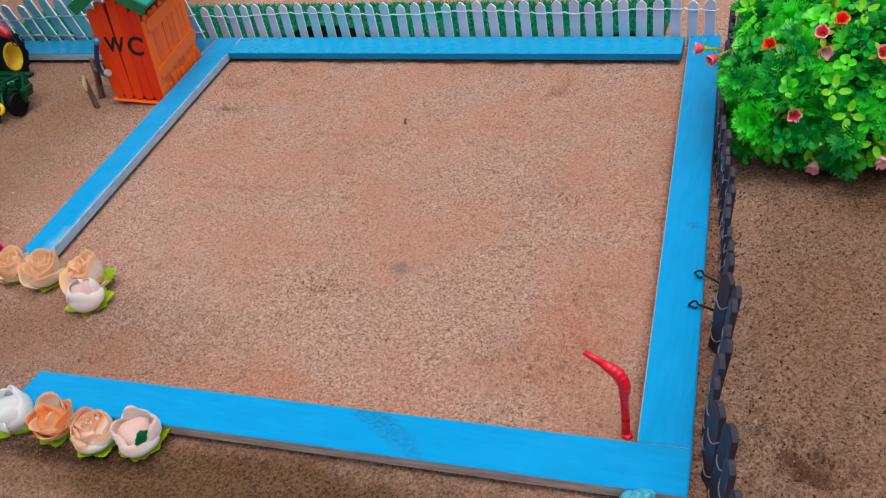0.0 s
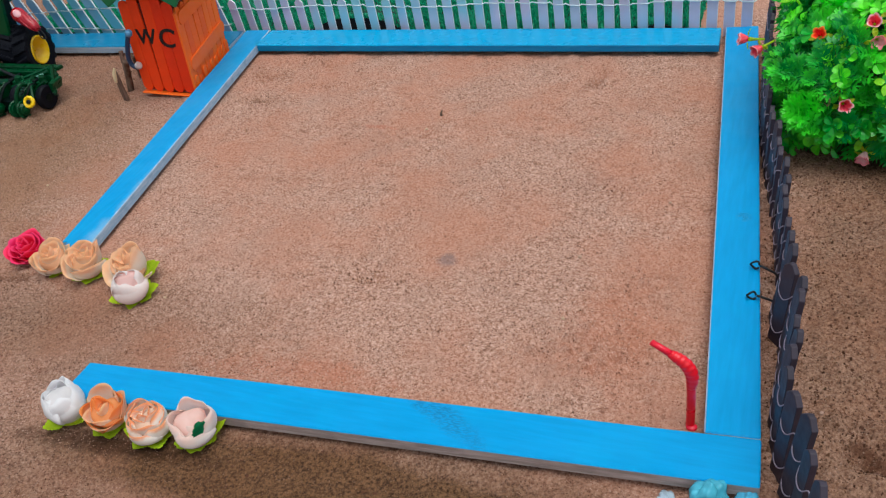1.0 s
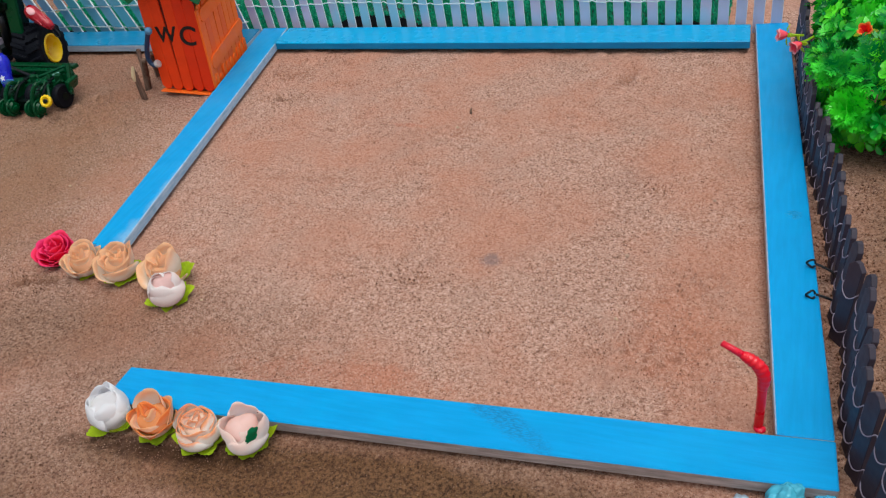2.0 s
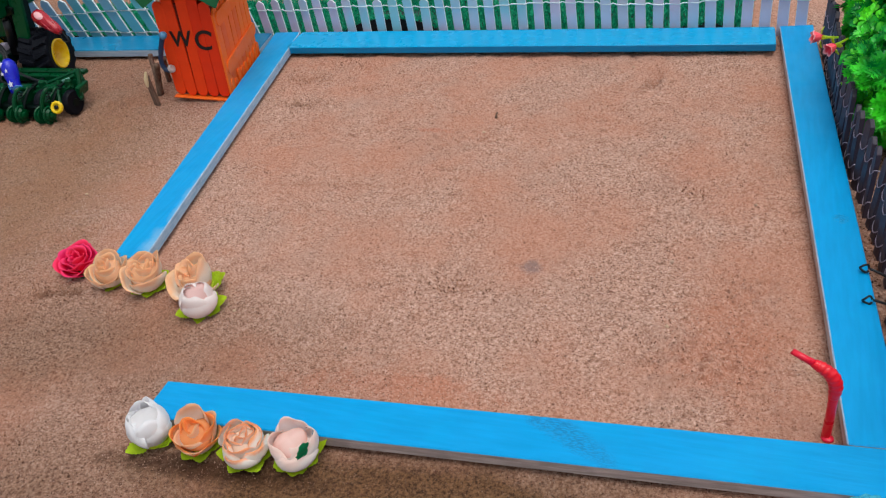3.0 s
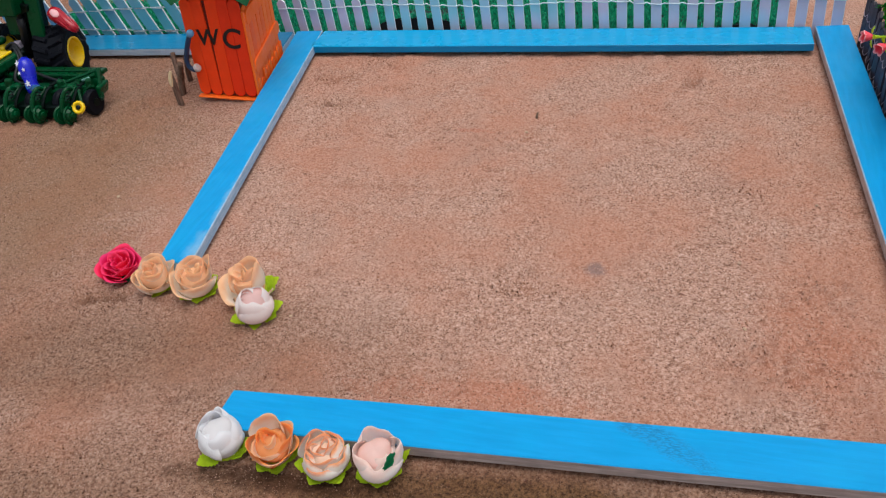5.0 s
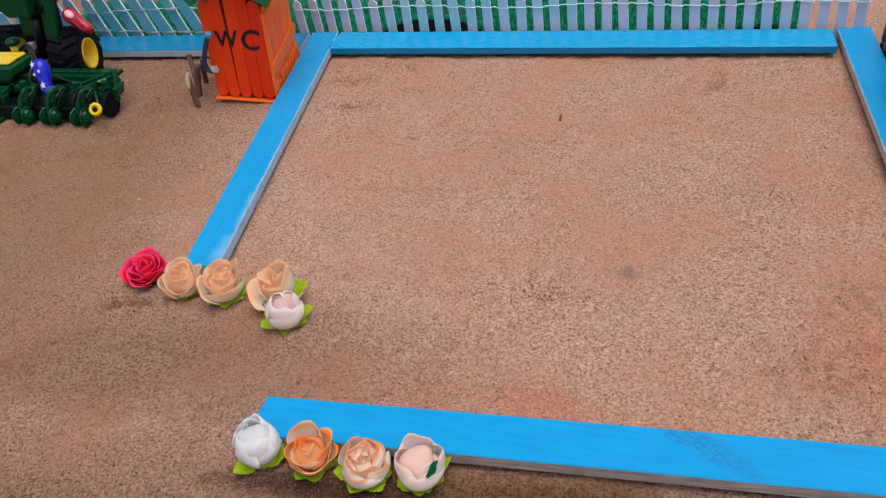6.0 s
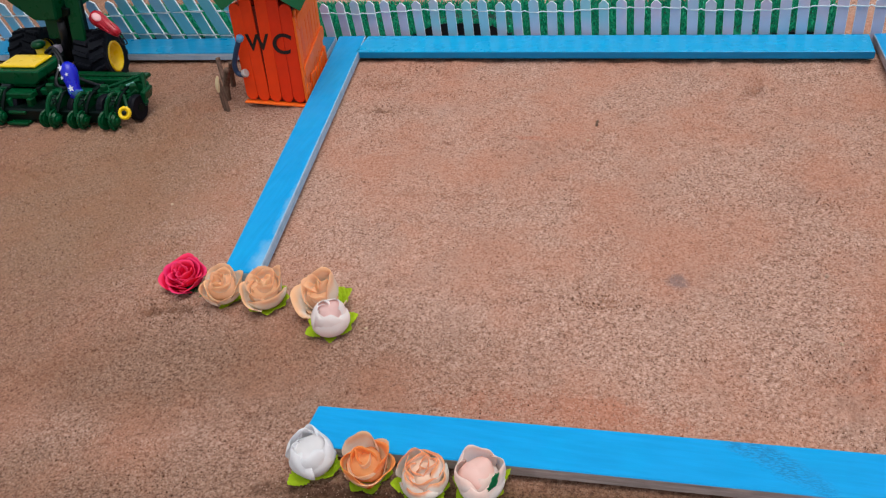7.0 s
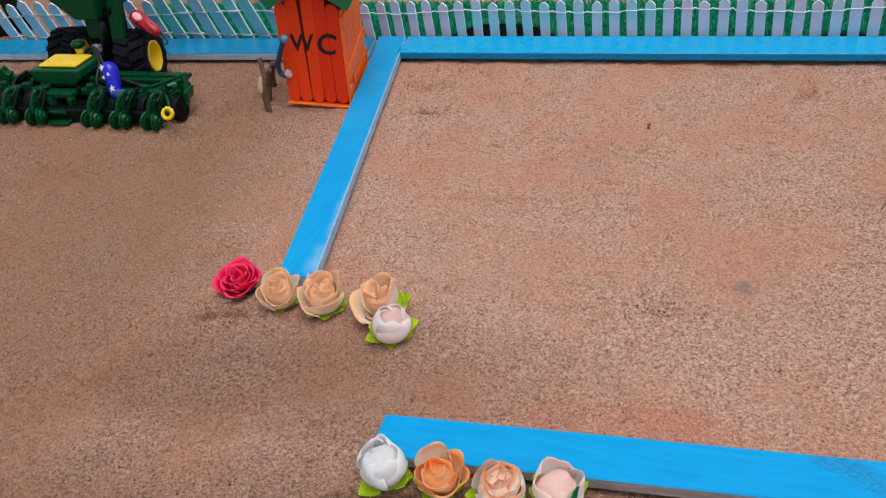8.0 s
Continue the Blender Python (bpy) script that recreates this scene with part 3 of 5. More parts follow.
# ---- dark picket fence ----
def dark_fence():
    base = [(0.648, 0.0), (0.652, -0.12), (0.657, -0.22), (0.667, -0.30), (0.676, -0.37), (0.6825, -0.452)]
    path = smooth_path([(x, y, 0) for x, y in base], 60)
    fence = thing("picket_fence", "dark brown plastic miniature picket fence folded unevenly beside the board", "fence", pose(0.66, -0.3, 0))
    data = [part("picket", picket(w, h, 0.0032), DARK_SLAT, fence) for w, h in ((0.0110, 0.061), (0.0104, 0.059), (0.0116, 0.063))]
    spots, walked, last = [], 0.0, path[0]
    for p in path[1:]:
        walked += (p - last).length
        if walked > 0.0178:
            walked = 0.0
            spots.append((p.x, p.y, 4 + 7 * math.sin(len(spots) * 1.35), -3))
        last = p
    # the near end folds in and out
    spots += [(0.6790, -0.468, 10, -5), (0.6815, -0.4860, 30, -6), (0.6860, -0.5010, 12, -6), (0.6862, -0.5160, 4, -6), (0.6850, -0.5310, 4, -6), (0.6840, -0.5465, 8, -6),
              (0.6842, -0.5640, 14, -6), (0.6858, -0.5805, 10, -5), (0.6885, -0.5985, 18, -5), (0.6930, -0.6170, 19, -5), (0.6968, -0.6350, 12, -5), (0.6992, -0.6530, 10, -5), (0.7015, -0.6710, 12, -5)]
    wires = ([], [])
    for i, (x, y, turn, lean) in enumerate(spots):
        ob = data[i] if i < 3 else new("picket", data[(i * 5 + 2) % 3].data)
        ob.parent = fence
        m = pose(x - 0.66, y + 0.3, -0.002, 0, 0, 94 + turn + random.uniform(-4, 4)) @ pose(0, 0, 0, -lean + random.uniform(-2, 2), random.uniform(-3, 3), 0)
        ob.matrix_basis = m @ Matrix.Diagonal((1.14 if turn > 16 and y < -0.46 else 1.0, 1.15, 1.10 if y < -0.46 else 1.0, 1))
        for k, z in enumerate((0.014, 0.042)):
            for dx, dy, dz in ((0.0078, 0.0, 0.0030), (0.0045, 0.0022, -0.0018), (0.0, 0.0024, -0.0046), (-0.0045, 0.0022, -0.0018), (-0.0076, 0.001, 0.0026)):
                wires[k].append(m @ Vector((dx, dy, z + dz)))
    for k in (0, 1):
        part("wire", sweep(smooth_path(wires[k], 3), 0.0004, 5), GREY_WIRE, fence, "grey wire looped round the slats", True)
    return fence


dark_fence()


# ---- artificial grass strip behind the white fence ----
def turf():
    mat = thing("artificial_grass_mat", "strip of green artificial grass behind the white fence", "grass mat", pose(0.1, 0.09, 0))
    def lift(x):
        d = 0.0
        for c, w, most in ((0.13, 0.06, 1.0), (0.53, 0.04, 0.4)):
            d = max(d, most * math.exp(-((x - c) / w) ** 4))
        return d
    bm = bmesh.new()
    n = 60
    rows = []
    for i in range(n + 1):
        x = -0.465 + (0.572 + 0.465) * i / n
        y0 = 0.020 + 0.004 * lift(x) + 0.001 * noise.noise((x * 20, 0, 0))
        # the raised black front face stands in for deep shade behind the fence
        z0 = -0.001 + 0.019 * lift(x)
        row = []
        for (y, z) in ((y0, 0.0), (y0, z0 + 0.003), (y0 + 0.04, 0.005 + 0.3 * z0), (0.136, 0.004), (0.136, 0.0), (y0 + 0.04, 0.001 + 0.2 * z0)):
            row.append(bm.verts.new((x - 0.1, y - 0.09, z)))
        rows.append(row)
    for a, b in zip(rows, rows[1:]):
        for k in range(6):
            bm.faces.new((a[k], b[k], b[(k + 1) % 6], a[(k + 1) % 6]))
    bm.faces.new(rows[0]), bm.faces.new(rows[-1])
    bmesh.ops.recalc_face_normals(bm, faces=bm.faces)
    part("backing", bm, BLACK, mat, "black backing, raised at the front in place of shade")
    verts, faces = [], []
    rnd = random.Random(5)
    for _ in range(30000):
        x = rnd.uniform(-0.468, 0.574)
        f = lift(x)
        y0 = 0.021 + 0.004 * f
        y = rnd.uniform(y0 - 0.002, 0.138)
        q = min(1.0, max(0.0, (y - y0) / 0.04))
        z = (0.0025 + 0.018 * f) * (1 - q) + 0.005 * q
        a = rnd.uniform(0, 2 * math.pi)
        h, w = rnd.uniform(0.004, 0.008), rnd.uniform(0.0006, 0.0011)
        tx, ty = rnd.gauss(0, 0.003), rnd.gauss(-0.001, 0.003)
        c, s = math.cos(a) * w, math.sin(a) * w
        k = len(verts)
        X, Y = x - 0.1, y - 0.09
        verts += [(X - c, Y - s, z), (X + c, Y + s, z), (X + tx * 0.4 + c * 0.8, Y + ty * 0.4 + s * 0.8, z + h * 0.6), (X + tx * 0.4 - c * 0.8, Y + ty * 0.4 - s * 0.8, z + h * 0.6), (X + tx, Y + ty, z + h)]
        faces += [(k, k + 1, k + 2, k + 3), (k + 3, k + 2, k + 4)]
    me = bpy.data.meshes.new("turf_layer")
    me.from_pydata(verts, [], faces)
    me.materials.append(leaf_material("artificial_grass", srgb(10, 134, 100), srgb(60, 210, 160), 0.5))
    ob = new("turf_layer", me)
    ob.parent = mat
    tagged(ob, "short green plastic grass blades", kind="stuff")


turf()


# ---- cloth roses ----
def petal(R, H, half, opening, tip, seed, thick=0.00040, wave=0.0019, point=0.0):
    """A cupped petal that wraps round z: R its radius, H its height, half its half angle, tip how far the rim curls out."""
    rnd = random.Random(seed)
    ph, amp = rnd.uniform(0, 9), rnd.uniform(0.6, 1.3)
    bm = bmesh.new()
    uv = bm.loops.layers.uv.new("UVMap")
    nu, nv = 10, 8
    grid = {}
    for side in (0, 1):
        for i in range(nu + 1):
            for j in range(nv + 1):
                u, v = 2 * i / nu - 1, j / nv
                wide = 0.45 + 0.55 * math.sin(math.pi * min(1.0, 0.12 + 0.66 * v))
                a = u * half * wide
                r = R * (0.38 + 0.62 * math.sin(min(1.0, v * 1.5) * math.pi / 2)) * (1 + opening * v * v * v) * (1 + 0.10 * u)
                curl = tip * v ** 4 * (1 - 0.5 * abs(u))
                r += curl + wave * amp * math.sin(4 * u + ph) * v * v
                z = H * v * (1 - 0.24 * abs(u) ** 2.5 * v * v) - 0.55 * curl * v ** 2 + point * H * (1 - abs(u)) ** 2 * v ** 4 + wave * 0.8 * math.sin(3.1 * u + 2 * ph) * v ** 3
                r -= thick * side * (1 if j < nv else 0.6)
                grid[side, i, j] = (bm.verts.new((r * math.cos(a), r * math.sin(a), z)), u, v)
    def quad(keys):
        f = bm.faces.new([grid[k][0] for k in keys])
        for lo, k in zip(f.loops, keys):
            lo[uv].uv = (grid[k][1] * 0.5 + 0.5, max(grid[k][2], 0.9 * abs(grid[k][1]) * (0.35 + 0.65 * grid[k][2])))
        f.smooth = True
    for i in range(nu):
        for j in range(nv):
            quad([(0, i, j), (0, i + 1, j), (0, i + 1, j + 1), (0, i, j + 1)])
            quad([(1, i, j), (1, i, j + 1), (1, i + 1, j + 1), (1, i + 1, j)])
        quad([(0, i, nv), (0, i + 1, nv), (1, i + 1, nv), (1, i, nv)])
        quad([(0, i + 1, 0), (0, i, 0), (1, i, 0), (1, i + 1, 0)])
    for j in range(nv):
        quad([(0, 0, j), (0, 0, j + 1), (1, 0, j + 1), (1, 0, j)])
        quad([(0, nu, j + 1), (0, nu, j), (1, nu, j), (1, nu, j + 1)])
    bmesh.ops.recalc_face_normals(bm, faces=bm.faces)
    return bm


def cloth_leaf(length, width, seed, rise=0.35, teeth=7):
    """A toothed cloth leaf along +x from the middle, with a fold along its rib."""
    rnd = random.Random(seed)
    bm = bmesh.new()
    mid, lef, rig = [], [], []
    for i in range(teeth * 2 + 1):
        t = i / (teeth * 2)
        w = width * 0.5 * math.sin(math.pi * min(1, 0.10 + 0.90 * t)) ** 0.8 * (1.0 if i % 2 else 0.84) * rnd.uniform(0.93, 1.07)
        x = 0.003 + length * t
        z = 0.001 + rise * length * t * t + rnd.uniform(-0.0004, 0.0004)
        mid.append((x, 0, z)), lef.append((x, w, z + 0.25 * w)), rig.append((x, -w, z + 0.25 * w))
    layers = []
    for dz in (0.0, -0.0005):
        layers.append([[bm.verts.new((x, y, z + dz)) for x, y, z in row] for row in (lef, mid, rig)])
    n = len(mid)
    for li, (a, b, c) in enumerate(layers):
        for i in range(n - 1):
            for p, q in ((a, b), (b, c)):
                f = (p[i], q[i], q[i + 1], p[i + 1])
                bm.faces.new(f if li == 0 else f[::-1])
    for s in (0, 2):
        for i in range(n - 1):
            bm.faces.new((layers[0][s][i], layers[0][s][i + 1], layers[1][s][i + 1], layers[1][s][i]))
    bmesh.ops.recalc_face_normals(bm, faces=bm.faces)
    return bm


LIME = leaf_material("lime_cloth_leaf", srgb(196, 226, 30), srgb(228, 240, 70), 0.8)
DEEP_LEAF = leaf_material("deep_green_cloth_leaf", srgb(10, 120, 70), srgb(26, 150, 96), 0.7)
ROSE_PAINTS = {
    "white": petal_material("white_petal", srgb(254, 253, 254), srgb(255, 254, 255), 0.5, srgb(252, 248, 248), 0.46),
    "orange": petal_material("orange_petal", srgb(255, 228, 192), srgb(255, 170, 100), 0.50, srgb(255, 186, 122), 0.40),
    "blush": petal_material("cream_petal_with_orange_rim", srgb(255, 248, 240), srgb(255, 184, 132), 0.78, srgb(255, 226, 204), 0.36),
    "shell": petal_material("shell_pink_petal", srgb(255, 246, 242), srgb(255, 230, 220), 0.6, srgb(255, 216, 206), 0.36),
    "peach": petal_material("peach_petal", srgb(255, 246, 234), srgb(255, 212, 168), 0.60, srgb(255, 210, 168), 0.42),
    "pink": petal_material("pale_pink_petal", srgb(255, 240, 236), srgb(255, 246, 243), 0.6, srgb(255, 214, 206), 0.38),
    "red": petal_material("crimson_petal", srgb(244, 24, 88), srgb(252, 64, 116), 0.6, srgb(214, 12, 64)),
}


def rose(label, paint, x, y, tilt, lean, petals, leaves, leaf_paint=None, size=1.0, fringe=6, high=0.76, bud=0.0, second=None):
    """A cloth rose head on the sand. petals: (angle, radius, height, half angle, opening, tip, start height, point)."""
    rnd = random.Random(int(x * 10000) + 7)
    leaves = [(a, 0.62 * ln, 0.80 * w, 0.25 + 0.5 * r) for a, ln, w, r in leaves] + [(60 * q + rnd.uniform(-14, 14), 0.0144, 0.0150, 0.30) for q in range(fringe)]
    head = thing("artificial_rose", label, "flower", pose(x, y, 0.0015, tilt, lean, 0) @ Matrix.Diagonal((size, size, size * high, 1)), "cloth roses on the sand")
    part("rose_base", lathe([(0.004, -0.002), (0.0085, 0.0), (0.0105, 0.003), (0.009, 0.006), (0.004, 0.007)], 12), leaf_paint or LIME, head, smooth=True)
    if bud:
        # the closed middle petals, as one rolled heart
        bm = bmesh.new()
        rings = []
        for r, h in ((0.0040, 0.15), (0.0090, 0.30), (0.0118, 0.52), (0.0116, 0.72), (0.0094, 0.88), (0.0058, 0.97), (0.0014, 1.0)):
            rings.append([bm.verts.new((r * (1 + 0.10 * math.sin(3 * a + 5 * h)) * math.cos(a), r * (1 + 0.10 * math.sin(3 * a + 5 * h)) * math.sin(a), bud * h + 0.0012 * math.sin(2 * a) * h)) for a in (2 * math.pi * q / 20 for q in range(20))])
        for lo, hi in zip(rings, rings[1:]):
            for q in range(20):
                bm.faces.new((lo[q], lo[(q + 1) % 20], hi[(q + 1) % 20], hi[q]))
        bm.faces.new(rings[-1])
        bm.faces.new(rings[0][::-1])
        part("bud", bm, ROSE_PAINTS[paint], head, smooth=True)
    for k, (ang, R, H, half, opening, tip, z0, point) in enumerate(petals):
        ob = part("petal", petal(R, H, half, opening, tip, int(x * 1000) + k, 0.0006, 0.0016, point), ROSE_PAINTS[second if second and k % 2 else paint], head)
        ob.matrix_basis = pose(0, 0, z0, rnd.uniform(-5, 5), rnd.uniform(-5, 5), ang)
    for k, (ang, length, width, rise) in enumerate(leaves):
        ob = part("leaf", cloth_leaf(length, width, int(ang) + k, rise, 9), leaf_paint or LIME, head, "serrated green cloth leaf")
        ob.matrix_basis = pose(0, 0, 0.001, 0, 0, ang)
    return head


def wound(turns):
    """Small petals wound tightly round the middle, ring by ring."""
    rnd = random.Random(9)
    return [(360 * i / n + 37 * n + rnd.uniform(-9, 9), R, H, half, opening, tip, z0, 0.0) for n, R, H, half, opening, tip, z0 in turns for i in range(n)]


def spiral(first, n, inner, outer, opening, tip, point):
    """The petals wound round a rose's middle, each a little further out than the last."""
    out = []
    for k in range(n):
        f = k / (n - 1)
        out.append((first + 137.5 * k, 0.0028 + 0.0102 * f, inner + (outer - inner) * f, 1.9 - 0.6 * f, opening, tip * (0.4 + f), 0.004 - 0.002 * f, point))
    return out


CUP = spiral(40, 3, 0.033, 0.036, -0.34, 0, 0)[1:] + [(85, 0.0140, 0.037, 1.50, -0.42, 0.0, 0.002, 0.0), (190, 0.0144, 0.037, 1.50, -0.42, 0.0, 0.002, 0.0), (128, 0.0150, 0.037, 1.20, -0.46, 0.0008, 0.001, 0.04), (40, 0.0158, 0.036, 1.25, -0.46, 0.0012, 0.001, 0.04), (222, 0.0164, 0.034, 1.25, -0.46, 0.0008, 0.001, 0.00), (296, 0.0172, 0.034, 1.45, -0.48, 0.0006, 0.000, 0.00)]
RUFFLED = spiral(200, 5, 0.033, 0.032, 0.02, 0.0014, 0.1) + [(112, 0.0135, 0.038, 1.15, -0.14, 0.0015, 0.002, 0.05), (222, 0.0150, 0.034, 1.30, -0.12, 0.0010, 0.001, 0.00), (288, 0.0152, 0.024, 1.15, 0.02, 0.0040, 0.000, 0.20), (345, 0.0152, 0.025, 1.05, 0.02, 0.0040, 0.000, 0.20), (50, 0.0150, 0.028, 1.10, -0.02, 0.0030, 0.001, 0.15)]
RIMMED = spiral(310, 7, 0.034, 0.031, -0.06, 0.0008, 0.05) + [(200, 0.0134, 0.035, 1.20, -0.28, 0.0010, 0.003, 0.00), (130, 0.0142, 0.038, 1.15, -0.28, 0.0010, 0.001, 0.00), (38, 0.0162, 0.033, 1.25, -0.30, 0.0010, 0.001, 0.00), (216, 0.0162, 0.032, 1.25, -0.30, 0.0010, 0.001, 0.00), (274, 0.0174, 0.026, 1.15, -0.28, 0.0025, 0.000, 0.10), (340, 0.0174, 0.026, 1.15, -0.28, 0.0025, 0.000, 0.10)]
SHELL = [(322, 0.0148, 0.030, 1.60, -0.52, 0.0000, 0.002, 0.00), (214, 0.0154, 0.036, 1.30, -0.26, 0.0008, 0.001, 0.00), (118, 0.0150, 0.039, 1.20, -0.26, 0.0008, 0.001, 0.00), (26, 0.0172, 0.036, 1.05, -0.30, 0.0012, 0.000, 0.04), (296, 0.0174, 0.031, 1.40, -0.40, 0.0004, 0.000, 0.00)]
OPEN = spiral(120, 7, 0.034, 0.031, 0, 0.0012, 0.1) + [(212, 0.0156, 0.031, 1.25, -0.12, 0.0010, 0.001, 0.00), (112, 0.0142, 0.034, 1.15, -0.06, 0.0020, 0.001, 0.10), (22, 0.0156, 0.028, 1.15, 0.02, 0.0032, 0.001, 0.20), (288, 0.0158, 0.023, 1.30, -0.04, 0.0030, 0.000, 0.10)]
SQUARE = spiral(250, 7, 0.034, 0.032, -0.02, 0.0012, 0.1) + [(130, 0.0142, 0.035, 1.20, -0.06, 0.0020, 0.001, 0.10), (45, 0.0156, 0.033, 1.10, -0.02, 0.0036, 0.001, 0.28), (216, 0.0162, 0.029, 1.20, -0.04, 0.0024, 0.001, 0.12), (310, 0.0168, 0.026, 1.40, -0.16, 0.0016, 0.000, 0.04)]
FLARED = spiral(70, 7, 0.034, 0.031, 0, 0.0012, 0.1) + [(95, 0.0140, 0.036, 1.15, -0.04, 0.0016, 0.001, 0.10), (20, 0.0152, 0.035, 1.20, -0.06, 0.0020, 0.001, 0.20), (200, 0.0164, 0.027, 1.20, 0.18, 0.0020, 0.001, 0.10), (290, 0.0160, 0.020, 1.20, 0.10, 0.0030, 0.000, 0.10)]
BALL = [(150, 0.0142, 0.038, 1.60, -0.44, 0.0, 0.002, 0.0), (265, 0.0146, 0.038, 1.60, -0.44, 0.0, 0.002, 0.0), (80, 0.0150, 0.037, 1.55, -0.46, 0.0, 0.001, 0.00), (204, 0.0154, 0.037, 1.55, -0.46, 0.0, 0.001, 0.00), (322, 0.0170, 0.033, 1.60, -0.50, 0.0, 0.000, 0.00)]
TIGHT = wound(((2, 0.0040, 0.022, 1.9, 0.0, 0.0006, 0.004), (3, 0.0066, 0.0225, 1.35, 0.0, 0.0010, 0.003), (3, 0.0094, 0.022, 1.3, 0.02, 0.0016, 0.002), (4, 0.0125, 0.021, 1.1, 0.02, 0.0022, 0.002), (5, 0.0160, 0.0185, 1.0, 0.05, 0.0026, 0.001)))
rose("white cloth rose head with a lime leaf, beside the board's end", "white", 0.2220, -0.6605, 6, 2, CUP, ((235, 0.030, 0.020, 0.0), (340, 0.020, 0.014, 0.1)), size=0.97, fringe=3, high=0.79, bud=0.036)
rose("orange cloth rose head with ruffled petals, touching its neighbours", "orange", 0.2560, -0.6575, 14, 6, RUFFLED, ((190, 0.024, 0.016, 0.3), (30, 0.024, 0.016, 0.5)), size=0.93, bud=0.027, second="peach")
rose("cream cloth rose head with orange petal rims and lime leaves", "blush", 0.2935, -0.6595, 8, 4, RIMMED, ((200, 0.030, 0.020, 0.25), (255, 0.026, 0.020, 0.1), (320, 0.027, 0.020, 0.1), (60, 0.028, 0.018, 0.5)), size=0.94, bud=0.030)
shell = rose("shell-pink cloth rose head, cupped open round a green leaf", "shell", 0.3262, -0.6545, 10, 6, SHELL, ((245, 0.023, 0.018, 0.1), (310, 0.022, 0.016, 0.1), (40, 0.034, 0.020, 0.55), (150, 0.026, 0.016, 0.5)), size=0.93, bud=0.033)
tucked = part("leaf", cloth_leaf(0.034, 0.016, 5, 0.1), DEEP_LEAF, shell, "dark green leaf tucked inside the petals")
tucked.matrix_basis = pose(0.0128, -0.0050, 0.004, 0, -84, -20)
rose("crimson rose head with tightly wound petals and a dark leaf", "red", 0.0306, -0.4975, 20, 8, TIGHT, ((300, 0.036, 0.022, -0.28), (330, 0.032, 0.018, -0.24)), DEEP_LEAF, size=0.98, fringe=0, high=0.84)
rose("peach cloth rose head in front of the blue board", "peach", 0.0755, -0.5105, 14, 6, OPEN, ((190, 0.026, 0.018, 0.8), (270, 0.021, 0.018, 0.1)), size=0.95, fringe=4, bud=0.029)
rose("peach cloth rose head at the blue board's end", "peach", 0.1135, -0.5100, 12, 6, SQUARE, ((240, 0.024, 0.018, 0.1), (10, 0.025, 0.016, 0.4)), size=1.02, bud=0.029)
rose("peach cloth rose head leaning behind a pale pink one", "peach", 0.1660, -0.5080, 16, -6, FLARED, ((215, 0.028, 0.018, 0.1), (30, 0.030, 0.016, 0.3)), size=1.06, fringe=4, bud=0.028)
rose("pale pink cloth rose head with lime leaves, half closed", "pink", 0.1770, -0.5310, 16, 14, BALL, ((225, 0.029, 0.017, 0.0), (35, 0.031, 0.017, 0.4), (290, 0.022, 0.014, 0.0)), size=0.99, fringe=4, bud=0.0365)


# ---- red drinking straw ----
def straw():
    ob = thing("drinking_straw", "bent red plastic drinking straw stuck upright in the sand", "straw", pose(0.6385, -0.5750, 0) @ Matrix.Diagonal((1.12, 1, 0.94, 1)))
    part("lower_tube", sweep(smooth_path([(-0.0010, 0.002, -0.004), (-0.0008, 0.0012, 0.012), (-0.0008, 0.0004, 0.026), (-0.001, 0, 0.038)], 4), 0.0024, 14), STRAW_RED, ob, smooth=True)
    bend = smooth_path([(-0.001, 0, 0.036), (-0.0008, 0.0005, 0.046), (-0.0035, 0.001, 0.054), (-0.0085, 0.002, 0.0585), (-0.0125, 0.003, 0.0605)], 10)
    n = len(bend)
    radii = [0.0021 + (0.0016 + 0.00022 * math.sin(i * 1.5)) * math.sin(math.pi * i / (n - 1)) ** 0.5 for i in range(n)]
    part("bellows", sweep(bend, radii, 14), STRAW_RED, ob, "crumpled bellows bend", True)
    part("upper_tube", sweep([(-0.0118, 0.0028, 0.0602), (-0.0172, 0.0042, 0.0628), (-0.0225, 0.0055, 0.0655)], [0.0023, 0.0020, 0.0019], 14), STRAW_RED, ob, smooth=True)
    part("foot_ring", lathe([(0.0026, -0.001), (0.0031, 0.0), (0.0031, 0.0010), (0.0026, 0.0018)], 14), STRAW_RED, ob, smooth=True)


straw()


# ---- orange hut ----
def stick(length, width, thick=0.0022):
    """A craft stick along z with round ends."""
    r = width / 2
    out = []
    for c, s in ((r, -1), (length - r, 1)):
        for k in range(7):
            a = math.pi * k / 6
            out.append((r * math.cos(a) * -s, c + s * r * math.sin(a)))
    return prism(out, thick, None, 0.0003)


# wall behind the sticks, darkened so the gaps carry painted shade
GAP_SHADE = plastic_material("orange_gap_shade", srgb(110, 30, 10), 0.8, 0.3)


